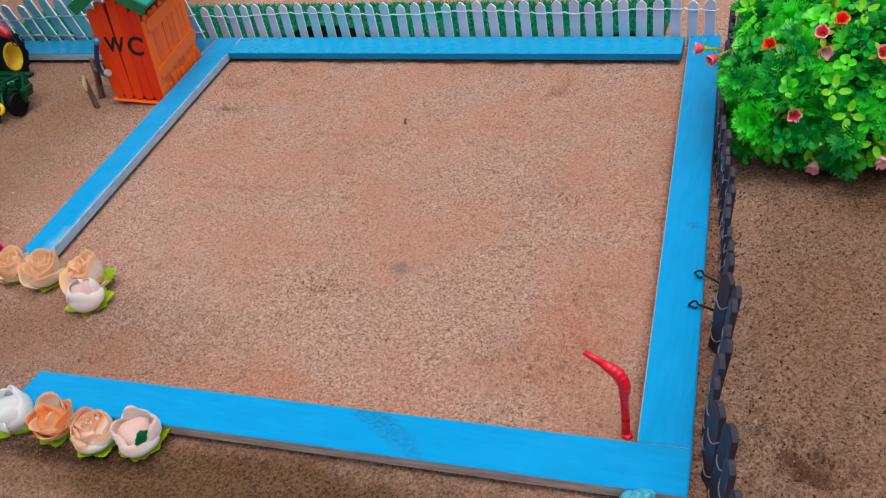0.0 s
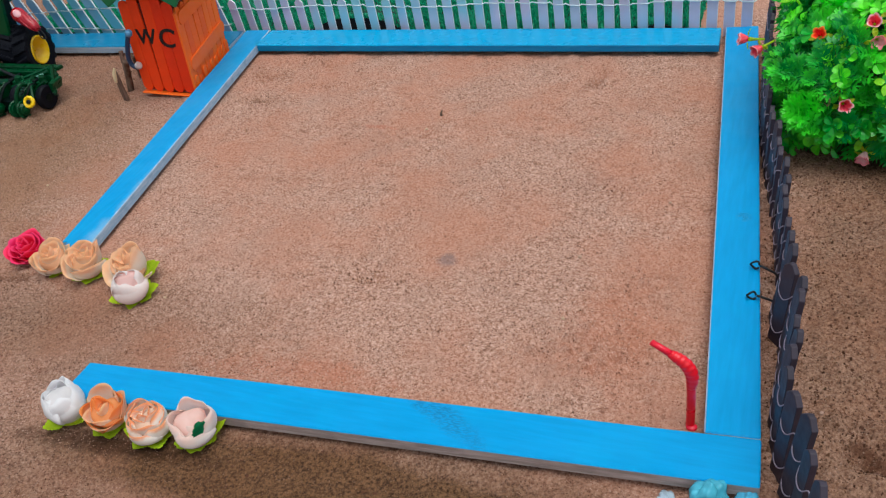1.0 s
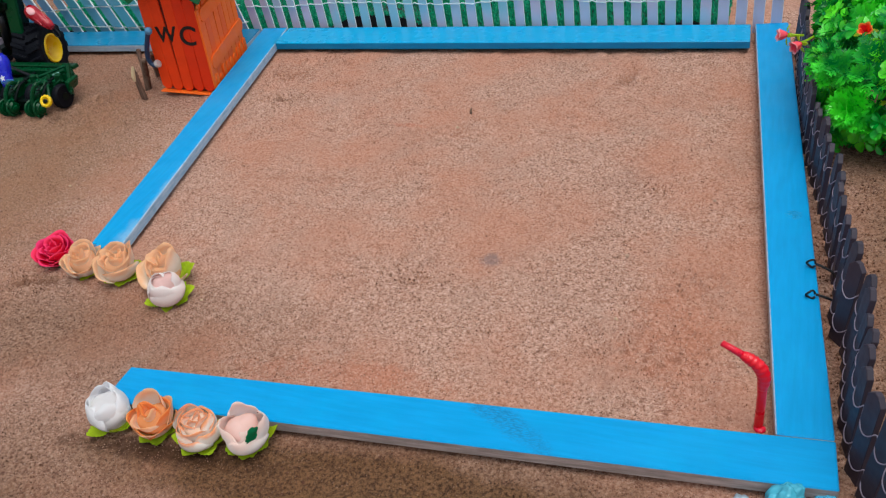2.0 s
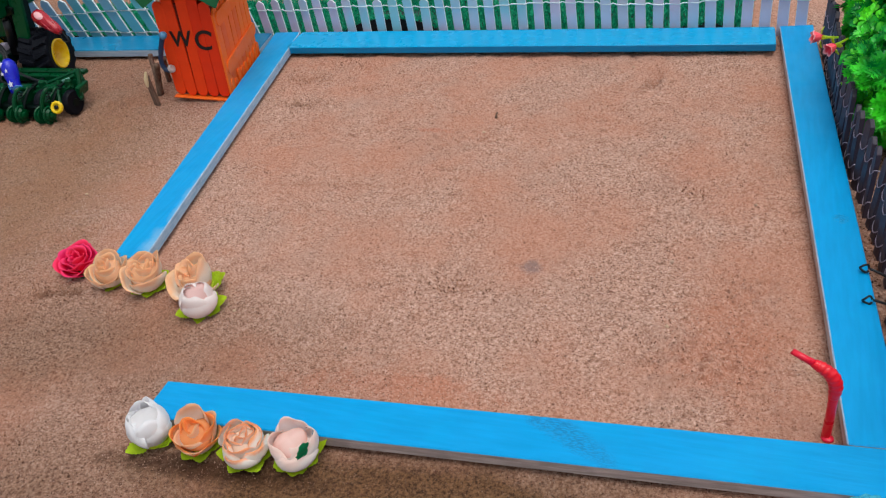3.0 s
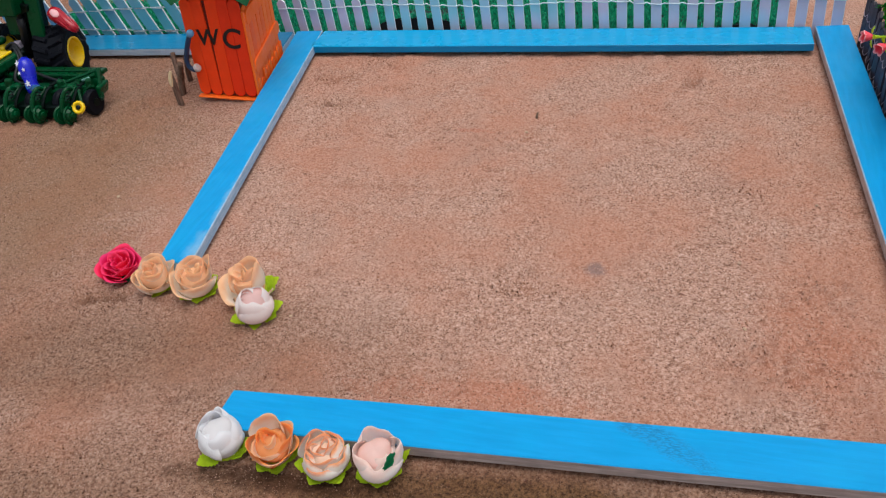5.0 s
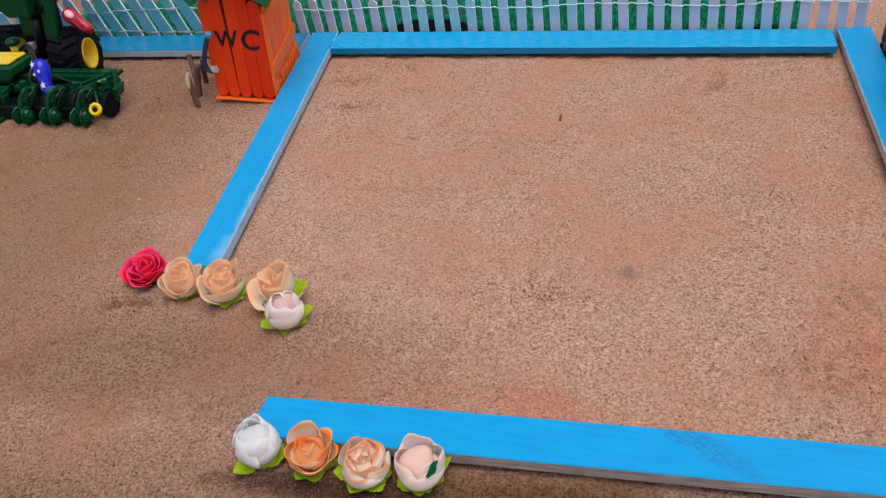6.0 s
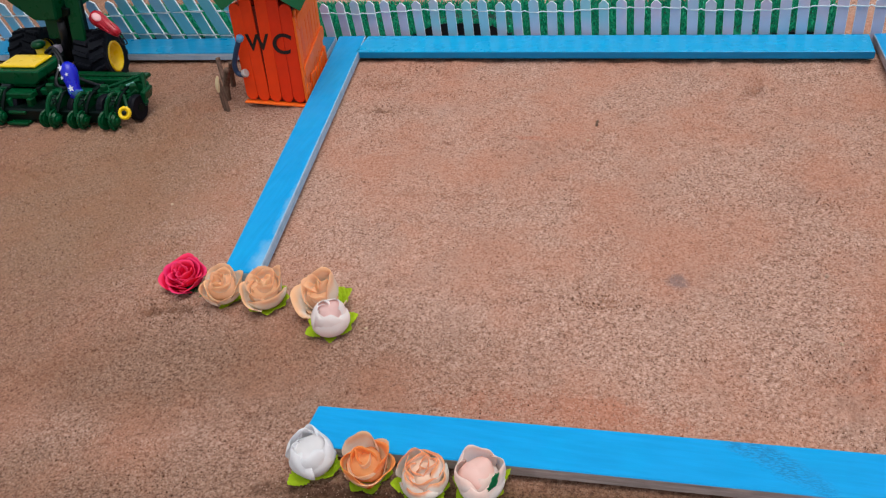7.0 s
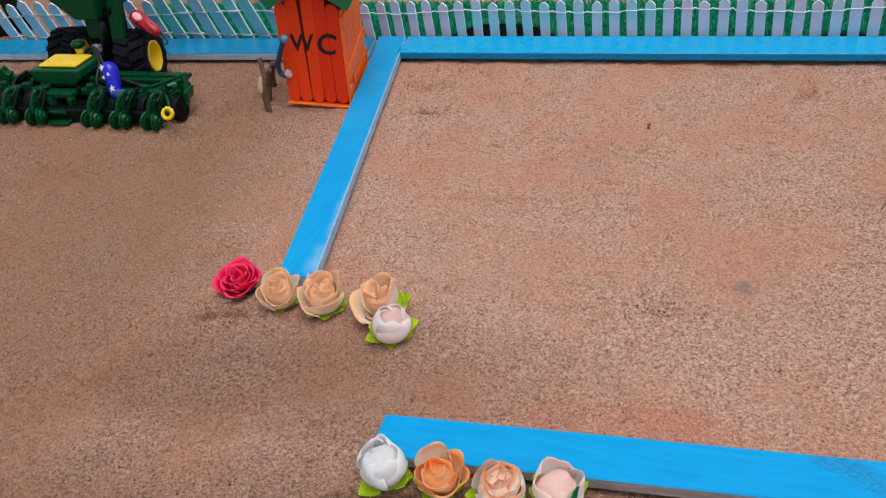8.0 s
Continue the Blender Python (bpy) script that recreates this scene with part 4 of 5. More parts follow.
def hut():
    W, D, H = 0.074, 0.124, 0.118
    SKEW = 11
    ob = thing("toy_outhouse", "orange craft-stick outhouse with a green roof, on sand", "toy hut", pose(-0.0440, -0.1310, 0.002, 0, 4.0, 2))
    hw, hd = W / 2, 0.040
    # the long walls run back askew from the front corners
    def along(x):
        return pose(x, -hd, 0, 0, 0, SKEW)
    front = part("front_wall", box((W - 0.006, 0.003, H - 0.006), pose(0, -hd + 0.003, 0.004)), GAP_SHADE, ob)
    back = part("back_wall", box((W - 0.006, 0.003, H - 0.006), pose(0, D - 0.003, 0.004)), ORANGE, ob)
    back.matrix_basis = along(0)
    right = part("side_wall", box((0.003, D - 0.004, H - 0.010), pose(-0.003, D / 2, 0.004)), GAP_SHADE, ob)
    right.matrix_basis = along(hw)
    left = part("side_wall", box((0.003, D - 0.004, H - 0.010), pose(0.003, D / 2, 0.004)), ORANGE, ob)
    left.matrix_basis = along(-hw)
    rnd = random.Random(3)
    lengths = (0.120, 0.130, 0.140, 0.131, 0.121)
    for i in range(5):
        x = -hw + 0.0074 + i * 0.0148
        s = part("stick", stick(lengths[i] - 0.004, 0.0140), ORANGE, front)
        s.matrix_basis = pose(x, -hd + rnd.uniform(-0.0004, 0.0004), 0.0035 + rnd.uniform(-0.0008, 0.0008), 0, rnd.uniform(-1.0, 1.0), rnd.uniform(-1, 1))
    for i in range(8):
        s = part("stick", stick(0.108, 0.0138), ORANGE_LIT, right)
        s.matrix_basis = pose(0, 0.009 + i * 0.0150, 0.003, 0, rnd.uniform(-1, 1), 90 + rnd.uniform(-1, 1))
        s = part("stick", stick(0.108, 0.0145), ORANGE, left)
        s.matrix_basis = pose(0, 0.009 + i * 0.0150, 0.003, 0, 0, 90)
    for z, tilt in ((0.042, 2.0), (0.098, 0.5)):
        s = part("stick", stick(D - 0.004, 0.0165), ORANGE_LIT, right, "stick nailed across the wall")
        s.matrix_basis = pose(0.0026, D - 0.001, z, 90 + tilt, 0, 0) @ pose(0, 0, 0, 0, 0, 90)
    for i in range(9):
        s = part("stick", stick(rnd.uniform(0.016, 0.024), 0.0095), ORANGE_LIT, right, "short broken stick at the foot")
        s.matrix_basis = pose(0.0026, 0.010 + i * 0.0130, 0.001, 0, rnd.uniform(-7, 7), 90)
    # a stick on edge closes the corner
    part("corner_stick", box((0.0026, 0.0070, 0.104), pose(hw + 0.0014, -hd + 0.0010, 0.003, 0, 0, SKEW), 0.0006), ORANGE_LIT, ob)
    part("skid", box((W + 0.006, 0.008, 0.0022), pose(0.001, -hd - 0.001, 0.0003), 0.0006), ORANGE_LIT, ob)
    part("skid", box((0.008, D, 0.0022), along(hw + 0.003) @ pose(0, D / 2, 0.0003), 0.0006), ORANGE_LIT, ob)
    # roof: two slopes of green sticks
    for side in (-1, 1):
        slope = part("roof_slope", box((0.056, D + 0.022, 0.003), pose(0, 0, 0), 0.0005), ROOF_TEAL, ob)
        slope.matrix_basis = along(0.0065 + side * 0.0225) @ pose(0, D / 2 - 0.004, 0.1395, 0, side * 33, 0)
        for i in range(4):
            t = part("stick", stick(D + 0.026, 0.0132), ROOF_TEAL, slope)
            t.matrix_basis = pose(-0.0205 + i * 0.0137, D / 2 + 0.012, 0.0042, 90, 0, 0)
        edge = part("barge_board", box((0.058, 0.004, 0.014), pose(0, 0, -0.007), 0.0008), ROOF_GREEN, slope, "dark green gable edge")
        edge.matrix_basis = pose(0, -D / 2 - 0.0125, 0.0015)
    # the two letters on the front
    for ch, x, z, size, tilt in (("W", -0.0240, 0.0660, 0.0265, 4), ("C", 0.0055, 0.0655, 0.0335, -4)):
        cu = bpy.data.curves.new("letter", "FONT")
        cu.body, cu.size, cu.extrude, cu.offset, cu.bevel_depth, cu.shear = ch, size, 0.0003, 0.0003, 0.0001, 0.14
        cu.materials.append(MARKER)
        lt = new("letter", cu)
        lt.parent = front
        lt.matrix_basis = pose(x, -hd - 0.0016, z, 90, 0, 0) @ pose(0, 0, 0, 0, 0, tilt)
    return ob


hut()


# ---- twig stakes with a blue tap ----
def stakes():
    ob = thing("twig_stake", "short grey twig stake with a pale cut end", "twig", pose(-0.1027, -0.1855, 0))
    part("stem", sweep(smooth_path([(0.0004, 0.0, -0.006), (0.0, -0.0005, 0.010), (0.0008, -0.002, 0.024), (0.0020, -0.0020, 0.040)], 4), [0.0036] * 6 + [0.0033] * 4 + [0.0026, 0.0022, 0.0014], 9), TWIG, ob, smooth=True)
    part("cut_end", sweep(smooth_path([(-0.0004, -0.0044, 0.0250), (0.0002, -0.0040, 0.0340), (0.0018, -0.0022, 0.0435)], 3), [0.0018, 0.0026, 0.0030, 0.0030, 0.0027, 0.0022, 0.0012], 8), TWIG_CUT, ob, "pale freshly cut wood")
    ob = thing("twig_stake", "dark forked twig stuck in the sand beside the hut", "twig", pose(-0.1170, -0.1594, 0))
    part("stem", sweep(smooth_path([(0.0, 0.0, -0.006), (0.002, 0.001, 0.008), (0.004, 0.001, 0.018), (0.005, 0.001, 0.024)], 4), 0.0042, 9), TWIG, ob, smooth=True)
    part("branch", sweep(smooth_path([(0.004, 0.001, 0.016), (0.001, 0.005, 0.026), (-0.005, 0.012, 0.038), (-0.008, 0.017, 0.0456)], 4), [0.0036] * 6 + [0.0030] * 7, 8), TWIG, ob, smooth=True)
    part("branch", sweep(smooth_path([(0.005, 0.001, 0.020), (0.010, -0.002, 0.030), (0.016, -0.006, 0.042)], 4), [0.0040] * 4 + [0.0034] * 5, 8), TWIG, ob, smooth=True)
    ob = thing("twig_stake", "thin dark twig standing close to the hut's wall", "twig", pose(-0.1290, -0.1200, 0))
    part("stem", sweep(smooth_path([(0.0, 0, -0.006), (0.002, -0.002, 0.012), (0.010, -0.010, 0.026), (0.018, -0.018, 0.038)], 4), 0.0034, 9), TWIG, ob, smooth=True)
    tap = thing("toy_water_tap", "bent dark blue plastic tube with a pale grey mouth", "toy tap", pose(-0.0730, -0.1760, 0))
    blue = plastic_material("dark_blue_plastic", srgb(24, 58, 92), 0.4)
    grey = plastic_material("pale_grey_plastic", srgb(190, 180, 176), 0.4)
    part("pipe", sweep(smooth_path([(0.0115, -0.008, 0.087), (0.005, -0.0075, 0.076), (-0.0015, -0.006, 0.064), (-0.0065, -0.004, 0.053), (-0.006, -0.003, 0.0445), (-0.001, -0.003, 0.0415), (0.002, -0.003, 0.0420)], 6), 0.0029, 12), blue, tap, smooth=True)
    m = part("mouth", lathe([(0.0030, 0), (0.0044, 0.0012), (0.0050, 0.004), (0.0042, 0.0055), (0.0026, 0.0052)], 14), grey, tap, "pale grey round mouth", True)
    m.matrix_basis = pose(0.0010, -0.0032, 0.0425, 0, 65, 0)
    c = part("cap", lathe([(0.0028, -0.002), (0.0042, 0), (0.0042, 0.004), (0.0028, 0.0055)], 14), plastic_material("light_blue_plastic", srgb(96, 152, 196), 0.4), tap, "light blue cap", True)
    c.matrix_basis = pose(0.0115, -0.008, 0.086, 0, 28, 0)


stakes()


# ---- green seeder toy ----
def hoop(profile, seg, m):
    """A ring round z whose section is the closed outline of (radius, height) pairs."""
    bm = bmesh.new()
    rings = [[bm.verts.new((r * math.cos(2 * math.pi * k / seg), r * math.sin(2 * math.pi * k / seg), z)) for k in range(seg)] for r, z in profile]
    for r, q in zip(rings, rings[1:] + rings[:1]):
        for k in range(seg):
            bm.faces.new((r[k], r[(k + 1) % seg], q[(k + 1) % seg], q[k]))
    bmesh.ops.transform(bm, matrix=m, verts=list(bm.verts))
    bmesh.ops.recalc_face_normals(bm, faces=bm.faces)
    return bm


def wheel(name, r, w, rim_r, parent, m, lugs=15):
    """A tyre with slanted lugs and a yellow rim; its axle lies along x."""
    turn = pose(0, 0, 0, 0, 90, 0)
    seg = 10 * lugs
    bm = bmesh.new()
    shape = [(rim_r, -0.40, 0), (rim_r * 1.15, -0.46, 0), (r * 0.80, -0.50, 0.2), (r * 0.90, -0.47, 0.8)] + [(r * 0.91, 0.47 * (q / 12 - 1), 1) for q in range(1, 24)]
    shape += [(r * 0.90, 0.47, 0.8), (r * 0.80, 0.50, 0.2), (rim_r * 1.15, 0.46, 0), (rim_r, 0.40, 0)]
    rings = []
    for radius, z, lug in shape:
        ring = []
        for k in range(seg):
            side = 0.0 if z < 0 else 0.5
            on = ((k / seg * lugs + 1.1 * abs(z) + side) % 1.0) < 0.42 and abs(z) > 0.02
            q = radius + lug * on * r * 0.09
            ring.append(bm.verts.new(turn @ Vector((q * math.cos(2 * math.pi * k / seg), q * math.sin(2 * math.pi * k / seg), z * w))))
        rings.append(ring)
    for a, b in zip(rings, rings[1:] + rings[:1]):
        for k in range(seg):
            bm.faces.new((a[k], a[(k + 1) % seg], b[(k + 1) % seg], b[k]))
    bmesh.ops.recalc_face_normals(bm, faces=bm.faces)
    ty = part(name, bm, RUBBER, parent, "black rubber tyre with slanted lugs")
    ty.matrix_basis = m
    bm = lathe([(rim_r * 0.30, -w * 0.30), (rim_r * 0.98, -w * 0.32), (rim_r * 1.08, -w * 0.44), (rim_r * 1.08, w * 0.485), (rim_r * 0.99, w * 0.485), (rim_r * 0.90, w * 0.05), (rim_r * 0.45, w * 0.0), (rim_r * 0.40, w * 0.16), (rim_r * 0.2, w * 0.18)], 28, turn)
    part("rim", bm, TOY_YELLOW, ty, "deep yellow rim", True)
    for k in range(6):
        a = 2 * math.pi * k / 6
        part("bolt", lathe([(rim_r * 0.08, 0), (rim_r * 0.08, w * 0.05)], 6, pose(w * 0.02, rim_r * 0.62 * math.cos(a), rim_r * 0.62 * math.sin(a), 0, 90, 0)), TOY_YELLOW, ty)
    return ty


def seeder():
    ox, oy = -0.360, -0.150
    ob = thing("toy_seeder", "green plastic toy seeder cart with yellow details and hoses", "toy vehicle", pose(ox, oy, 0))
    def P(x, y, z, rx=0, ry=0, rz=0):
        return pose(x - ox, y - oy, z, rx, ry, rz)
    wheel("tyre", 0.0365, 0.042, 0.0180, ob, P(-0.3105, -0.1215, 0.0355, 0, 0, 14))
    wheel("tyre", 0.0340, 0.040, 0.0170, ob, P(-0.4270, -0.1060, 0.0335, 0, 0, 190))
    part("axle", box((0.115, 0.012, 0.012), P(-0.378, -0.116, 0.030), 0.001), TOY_DARK, ob)
    # cart frame, arms and hopper above the axle
    part("chassis", box((0.044, 0.080, 0.014), P(-0.368, -0.128, 0.034), 0.0015), TOY_DARK, ob)
    part("neck", box((0.030, 0.026, 0.052), P(-0.352, -0.116, 0.046), 0.0015), TOY_DARK, ob)
    part("neck_plate", box((0.027, 0.005, 0.026), P(-0.354, -0.133, 0.066, -8, 0, 0), 0.001), TOY_GREEN, ob)
    # unseen upper part made taller and wider, added to shade the left side
    part("hopper", prism([(-0.012, 0), (0.022, 0), (0.034, 0.050), (0.040, 0.150), (-0.085, 0.150), (-0.085, 0.062)], 0.090, P(-0.352, -0.106, 0.096, 0, 0, 0), 0.002), TOY_GREEN, ob, "deep green sloping seed hopper")
    for dx, h in ((-0.030, 0.060), (0.024, 0.070)):
        part("hopper_rib", box((0.003, 0.003, h), P(-0.352 + dx, -0.1522, 0.150 - 0.3 * abs(dx), 0, 0, 0), 0.0008), TOY_DARK, ob)
    part("hopper_rib", box((0.100, 0.004, 0.005), P(-0.372, -0.1520, 0.176), 0.001), TOY_GREEN, ob)
    part("hopper_rib", box((0.046, 0.004, 0.008), P(-0.352, -0.1475, 0.118, 0, 0, 0), 0.001), TOY_DARK, ob)
    part("hopper_port", lathe([(0.005, 0), (0.005, 0.003), (0.003, 0.004)], 12, P(-0.358, -0.146, 0.108, 90, 0, 0)), BLACK, ob)
    part("side_arm", box((0.018, 0.006, 0.120), P(-0.324, -0.140, 0.036, -6, 8, 8), 0.001), TOY_GREEN, ob)
    part("side_arm", box((0.006, 0.030, 0.110), P(-0.338, -0.116, 0.042, 0, 9, 0), 0.001), TOY_DARK, ob)
    part("hydraulic_ram", sweep([(-0.346 - ox, -0.138 - oy, 0.044), (-0.339 - ox, -0.138 - oy, 0.078), (-0.337 - ox, -0.138 - oy, 0.090)], [0.0050, 0.0050, 0.0048], 12), BLACK, ob, smooth=True)
    part("ram_rod", sweep([(-0.337 - ox, -0.138 - oy, 0.088), (-0.329 - ox, -0.136 - oy, 0.130)], 0.0026, 10), BLACK, ob, smooth=True)
    part("bracket", prism([(0, 0), (0.016, 0.004), (0.018, 0.012), (0.004, 0.016)], 0.010, P(-0.336, -0.134, 0.094), 0.0008), TOY_DARK, ob)
    part("filler_cap", lathe([(0.007, 0), (0.007, 0.004), (0.0105, 0.005), (0.0115, 0.010), (0.008, 0.014), (0.003, 0.015)], 16, P(-0.378, -0.146, 0.057) @ Matrix.Diagonal((0.8, 0.8, 0.75, 1))), TOY_GREEN, ob, smooth=True)
    part("cap_neck", lathe([(0.006, -0.014), (0.006, 0.001)], 12, P(-0.378, -0.146, 0.058)), TOY_YELLOW, ob, smooth=True)
    part("grey_block", box((0.010, 0.008, 0.009), P(-0.351, -0.146, 0.053, 0, 0, 10), 0.0008), GREY_WIRE, ob, "small grey plastic block")
    # seed box with a yellow lid on a pedestal
    part("seed_box", prism([(-0.026, 0.0), (0.026, 0.0), (0.037, 0.008), (0.037, 0.018), (-0.037, 0.018), (-0.037, 0.008)], 0.046, P(-0.374, -0.182, 0.036), 0.0015), TOY_GREEN, ob)
    part("lid", box((0.056, 0.034, 0.003), P(-0.374, -0.180, 0.0545), 0.001), TOY_YELLOW, ob, "flat yellow lid")
    part("pedestal", box((0.036, 0.026, 0.016), P(-0.368, -0.190, 0.021), 0.0015), TOY_GREEN, ob)
    for k in range(6):
        part("tooth", box((0.003, 0.003, 0.004), P(-0.386 + 0.007 * k, -0.2045, 0.026), 0.0005), TOY_GREEN, ob)
    for dx, tilt in ((-0.012, -8), (0.012, 8)):
        part("pedestal_leg", box((0.007, 0.010, 0.026), P(-0.362 + dx, -0.222, 0.002, 0, tilt, 0), 0.001), TOY_GREEN, ob)
    part("pedestal_foot", box((0.030, 0.014, 0.004), P(-0.362, -0.236, 0.0), 0.001), TOY_GREEN, ob)
    part("pedestal_step", box((0.026, 0.010, 0.004), P(-0.362, -0.232, 0.012), 0.001), TOY_GREEN, ob)
    part("pedestal_head", box((0.040, 0.022, 0.007), P(-0.364, -0.212, 0.026), 0.001), TOY_GREEN, ob)
    # tool bars
    for y, z, w in ((-0.186, 0.030, 0.285), (-0.206, 0.025, 0.285)):
        part("tool_bar", box((w, 0.008, 0.008), P(-0.345, y, z), 0.001), TOY_GREEN, ob)
    part("tool_bar", box((0.12, 0.010, 0.005), P(-0.268, -0.170, 0.032), 0.001), TOY_GREEN, ob)
    for k in range(7):
        part("clamp", box((0.006, 0.030, 0.012), P(-0.470 + 0.042 * k, -0.196, 0.0235, 0, 0, (-8, 5, 0, 9, -4, 6, 0)[k]), 0.0008), TOY_DARK, ob)
    part("bar_end", prism([(0, 0), (0.014, 0.002), (0.028, 0.008), (0.032, 0.022), (0.024, 0.028), (0.010, 0.022), (0.0, 0.012)], 0.026, P(-0.222, -0.196, 0.014, 0, 0, 10) @ Matrix.Diagonal((0.8, 0.5, 0.9, 1)), 0.0015), TOY_GREEN, ob)
    for x0, y0, z0, x1, y1, z1, r in ((-0.262, -0.212, 0.024, -0.200, -0.196, 0.042, 0.0034), (-0.255, -0.200, 0.030, -0.198, -0.190, 0.046, 0.0026), (-0.236, -0.216, 0.014, -0.200, -0.208, 0.034, 0.0030),
                                      (-0.200, -0.190, 0.046, -0.196, -0.206, 0.016, 0.0034), (-0.210, -0.214, 0.020, -0.194, -0.202, 0.020, 0.0036), (-0.222, -0.206, 0.040, -0.212, -0.214, 0.018, 0.0024),
                                      (-0.250, -0.198, 0.034, -0.232, -0.216, 0.022, 0.0024), (-0.196, -0.206, 0.016, -0.206, -0.196, 0.008, 0.0028)):
        part("end_strut", sweep([(x0 - ox, y0 - oy, z0), ((x0 + x1) / 2 - ox, (y0 + y1) / 2 - oy, (z0 + z1) / 2), (x1 - ox, y1 - oy, z1)], [r, r * 0.8, r], 6), TOY_GREEN, ob)
    for x0, y0, z0, sx, sz in ((-0.206, -0.206, 0.030, 0.010, 0.012), (-0.228, -0.210, 0.028, 0.012, 0.008), (-0.248, -0.206, 0.030, 0.009, 0.010), (-0.290, -0.208, 0.030, 0.010, 0.009), (-0.326, -0.206, 0.030, 0.012, 0.010), (-0.420, -0.208, 0.030, 0.012, 0.010), (-0.458, -0.206, 0.030, 0.010, 0.010)):
        part("bracket", box((sx, 0.008, sz), P(x0, y0, z0, 12, 8, 20), 0.0012, 0.7), TOY_GREEN, ob)
    part("end_plate", box((0.008, 0.032, 0.016), P(-0.200, -0.198, 0.018, 0, 20, 10) @ Matrix.Diagonal((0.8, 0.7, 0.9, 1)), 0.0015), TOY_GREEN, ob)
    part("end_plate", box((0.022, 0.006, 0.012), P(-0.212, -0.214, 0.014, 0, -24, 6), 0.001), TOY_GREEN, ob)
    part("end_lamp", box((0.012, 0.006, 0.003), P(-0.212, -0.200, 0.037, 0, -14, 10), 0.0008), plastic_material("pale_green_plastic", srgb(110, 160, 150), 0.3), ob)
    # folded wing at the far end: a cranked arm with a toothed green end
    part("wing_arm", sweep(smooth_path([(-0.418 - ox, -0.186 - oy, 0.043), (-0.436 - ox, -0.190 - oy, 0.040), (-0.450 - ox, -0.194 - oy, 0.032), (-0.486 - ox, -0.196 - oy, 0.030)], 4), 0.0032, 8), TOY_DARK, ob, smooth=True)
    part("wing_end", prism([(0, 0), (0.014, 0.001), (0.018, 0.008), (0.012, 0.012), (0.010, 0.018), (0.002, 0.016)], 0.012, P(-0.478, -0.190, 0.032, 0, 0, 15), 0.0012), TOY_GREEN, ob)
    for x in (-0.470, -0.452, -0.430):
        part("wing_tie", box((0.004, 0.005, 0.018), P(x, -0.200, 0.014, 0, 12, 0), 0.0008), TOY_DARK, ob)
    # dark box added to stand for the shade between the row units
    part("under_frame", box((0.300, 0.074, 0.016), P(-0.388, -0.197, 0.002), 0.002), TOY_DARK, ob)
    # row units
    rnd = random.Random(8)
    for i, x in enumerate((-0.2225, -0.2655, -0.3055, -0.3935, -0.4350, -0.4760)):
        unit = part("row_unit", prism([(-0.018, 0.028), (-0.006, 0.033), (0.004, 0.028), (0.010, 0.024), (0.012, 0.012), (0.004, 0.008), (-0.002, 0.014), (-0.010, 0.016)], 0.008, pose(0, 0, 0, 0, 0, -90), 0.001), TOY_GREEN, ob)
        unit.matrix_basis = P(x, -0.2230, 0, 0, 0, rnd.uniform(-8, 8)) @ Matrix.Diagonal((1.15, 1.1, 1.1, 1))
        for s in (-1, 1):
            d = part("disc", hoop([(0.003, -0.0012), (0.0095, -0.0012), (0.0105, 0.0), (0.0095, 0.0012), (0.003, 0.0012)], 16, Matrix()), TOY_GREEN, unit)
            d.matrix_basis = pose(s * 0.0048, -0.017, 0.0100, 0, 90, s * 12)
            h = part("disc_hub", lathe([(0.0070, -0.003), (0.0078, 0.0), (0.0058, 0.0028), (0.0034, 0.0032), (0.0030, 0.0050), (0.0012, 0.0054)], 10), TOY_GREEN, unit)
            h.matrix_basis = pose(s * 0.0066, -0.017, 0.0100, 0, s * 90, 0)
        for k in range(5):
            a = 2 * math.pi * k / 5
            part("bolt", box((0.002, 0.0024, 0.0024), pose(0.0078, -0.017 + 0.0086 * math.cos(a), 0.0086 + 0.0086 * math.sin(a), 0, 0, 12), 0.0004), TOY_GREEN, unit)
        part("arm", sweep(smooth_path([(0, 0.006, 0.028), (0.003, -0.006, 0.035), (0.0, -0.014, 0.026), (-0.001, -0.018, 0.014)], 4), 0.0024, 8), TOY_GREEN, unit)
        part("arm", sweep(smooth_path([(0.006, 0.010, 0.030), (0.009, 0.0, 0.030), (0.008, -0.010, 0.020), (0.006, -0.014, 0.010)], 4), 0.0017, 7), TOY_DARK, unit)
        part("spring", sweep([(0.004 + 0.0022 * math.cos(t * 0.9), -0.008 + 0.0022 * math.sin(t * 0.9), 0.016 + t * 0.0005) for t in range(36)], 0.0006, 5), TOY_DARK, unit)
        part("scraper", prism([(0, 0), (0.007, 0.003), (0.009, 0.012), (0.003, 0.014)], 0.002, pose(-0.006, -0.006, 0.008, 0, 0, -70), 0.0004), TOY_GREEN, unit)
        g = part("gauge_wheel", hoop([(0.004, -0.004), (0.0125, -0.004), (0.0140, -0.002), (0.0140, 0.002), (0.0125, 0.004), (0.004, 0.004)], 20, Matrix()), RUBBER, unit, "black gauge wheel")
        g.matrix_basis = pose(0.018, 0.008, 0.0142, 0, 90, rnd.uniform(-6, 6))
        part("gauge_hub", lathe([(0.0045, -0.005), (0.0045, 0.005)], 8, pose(0.018, 0.008, 0.0142, 0, 90, 0)), TOY_DARK, unit)
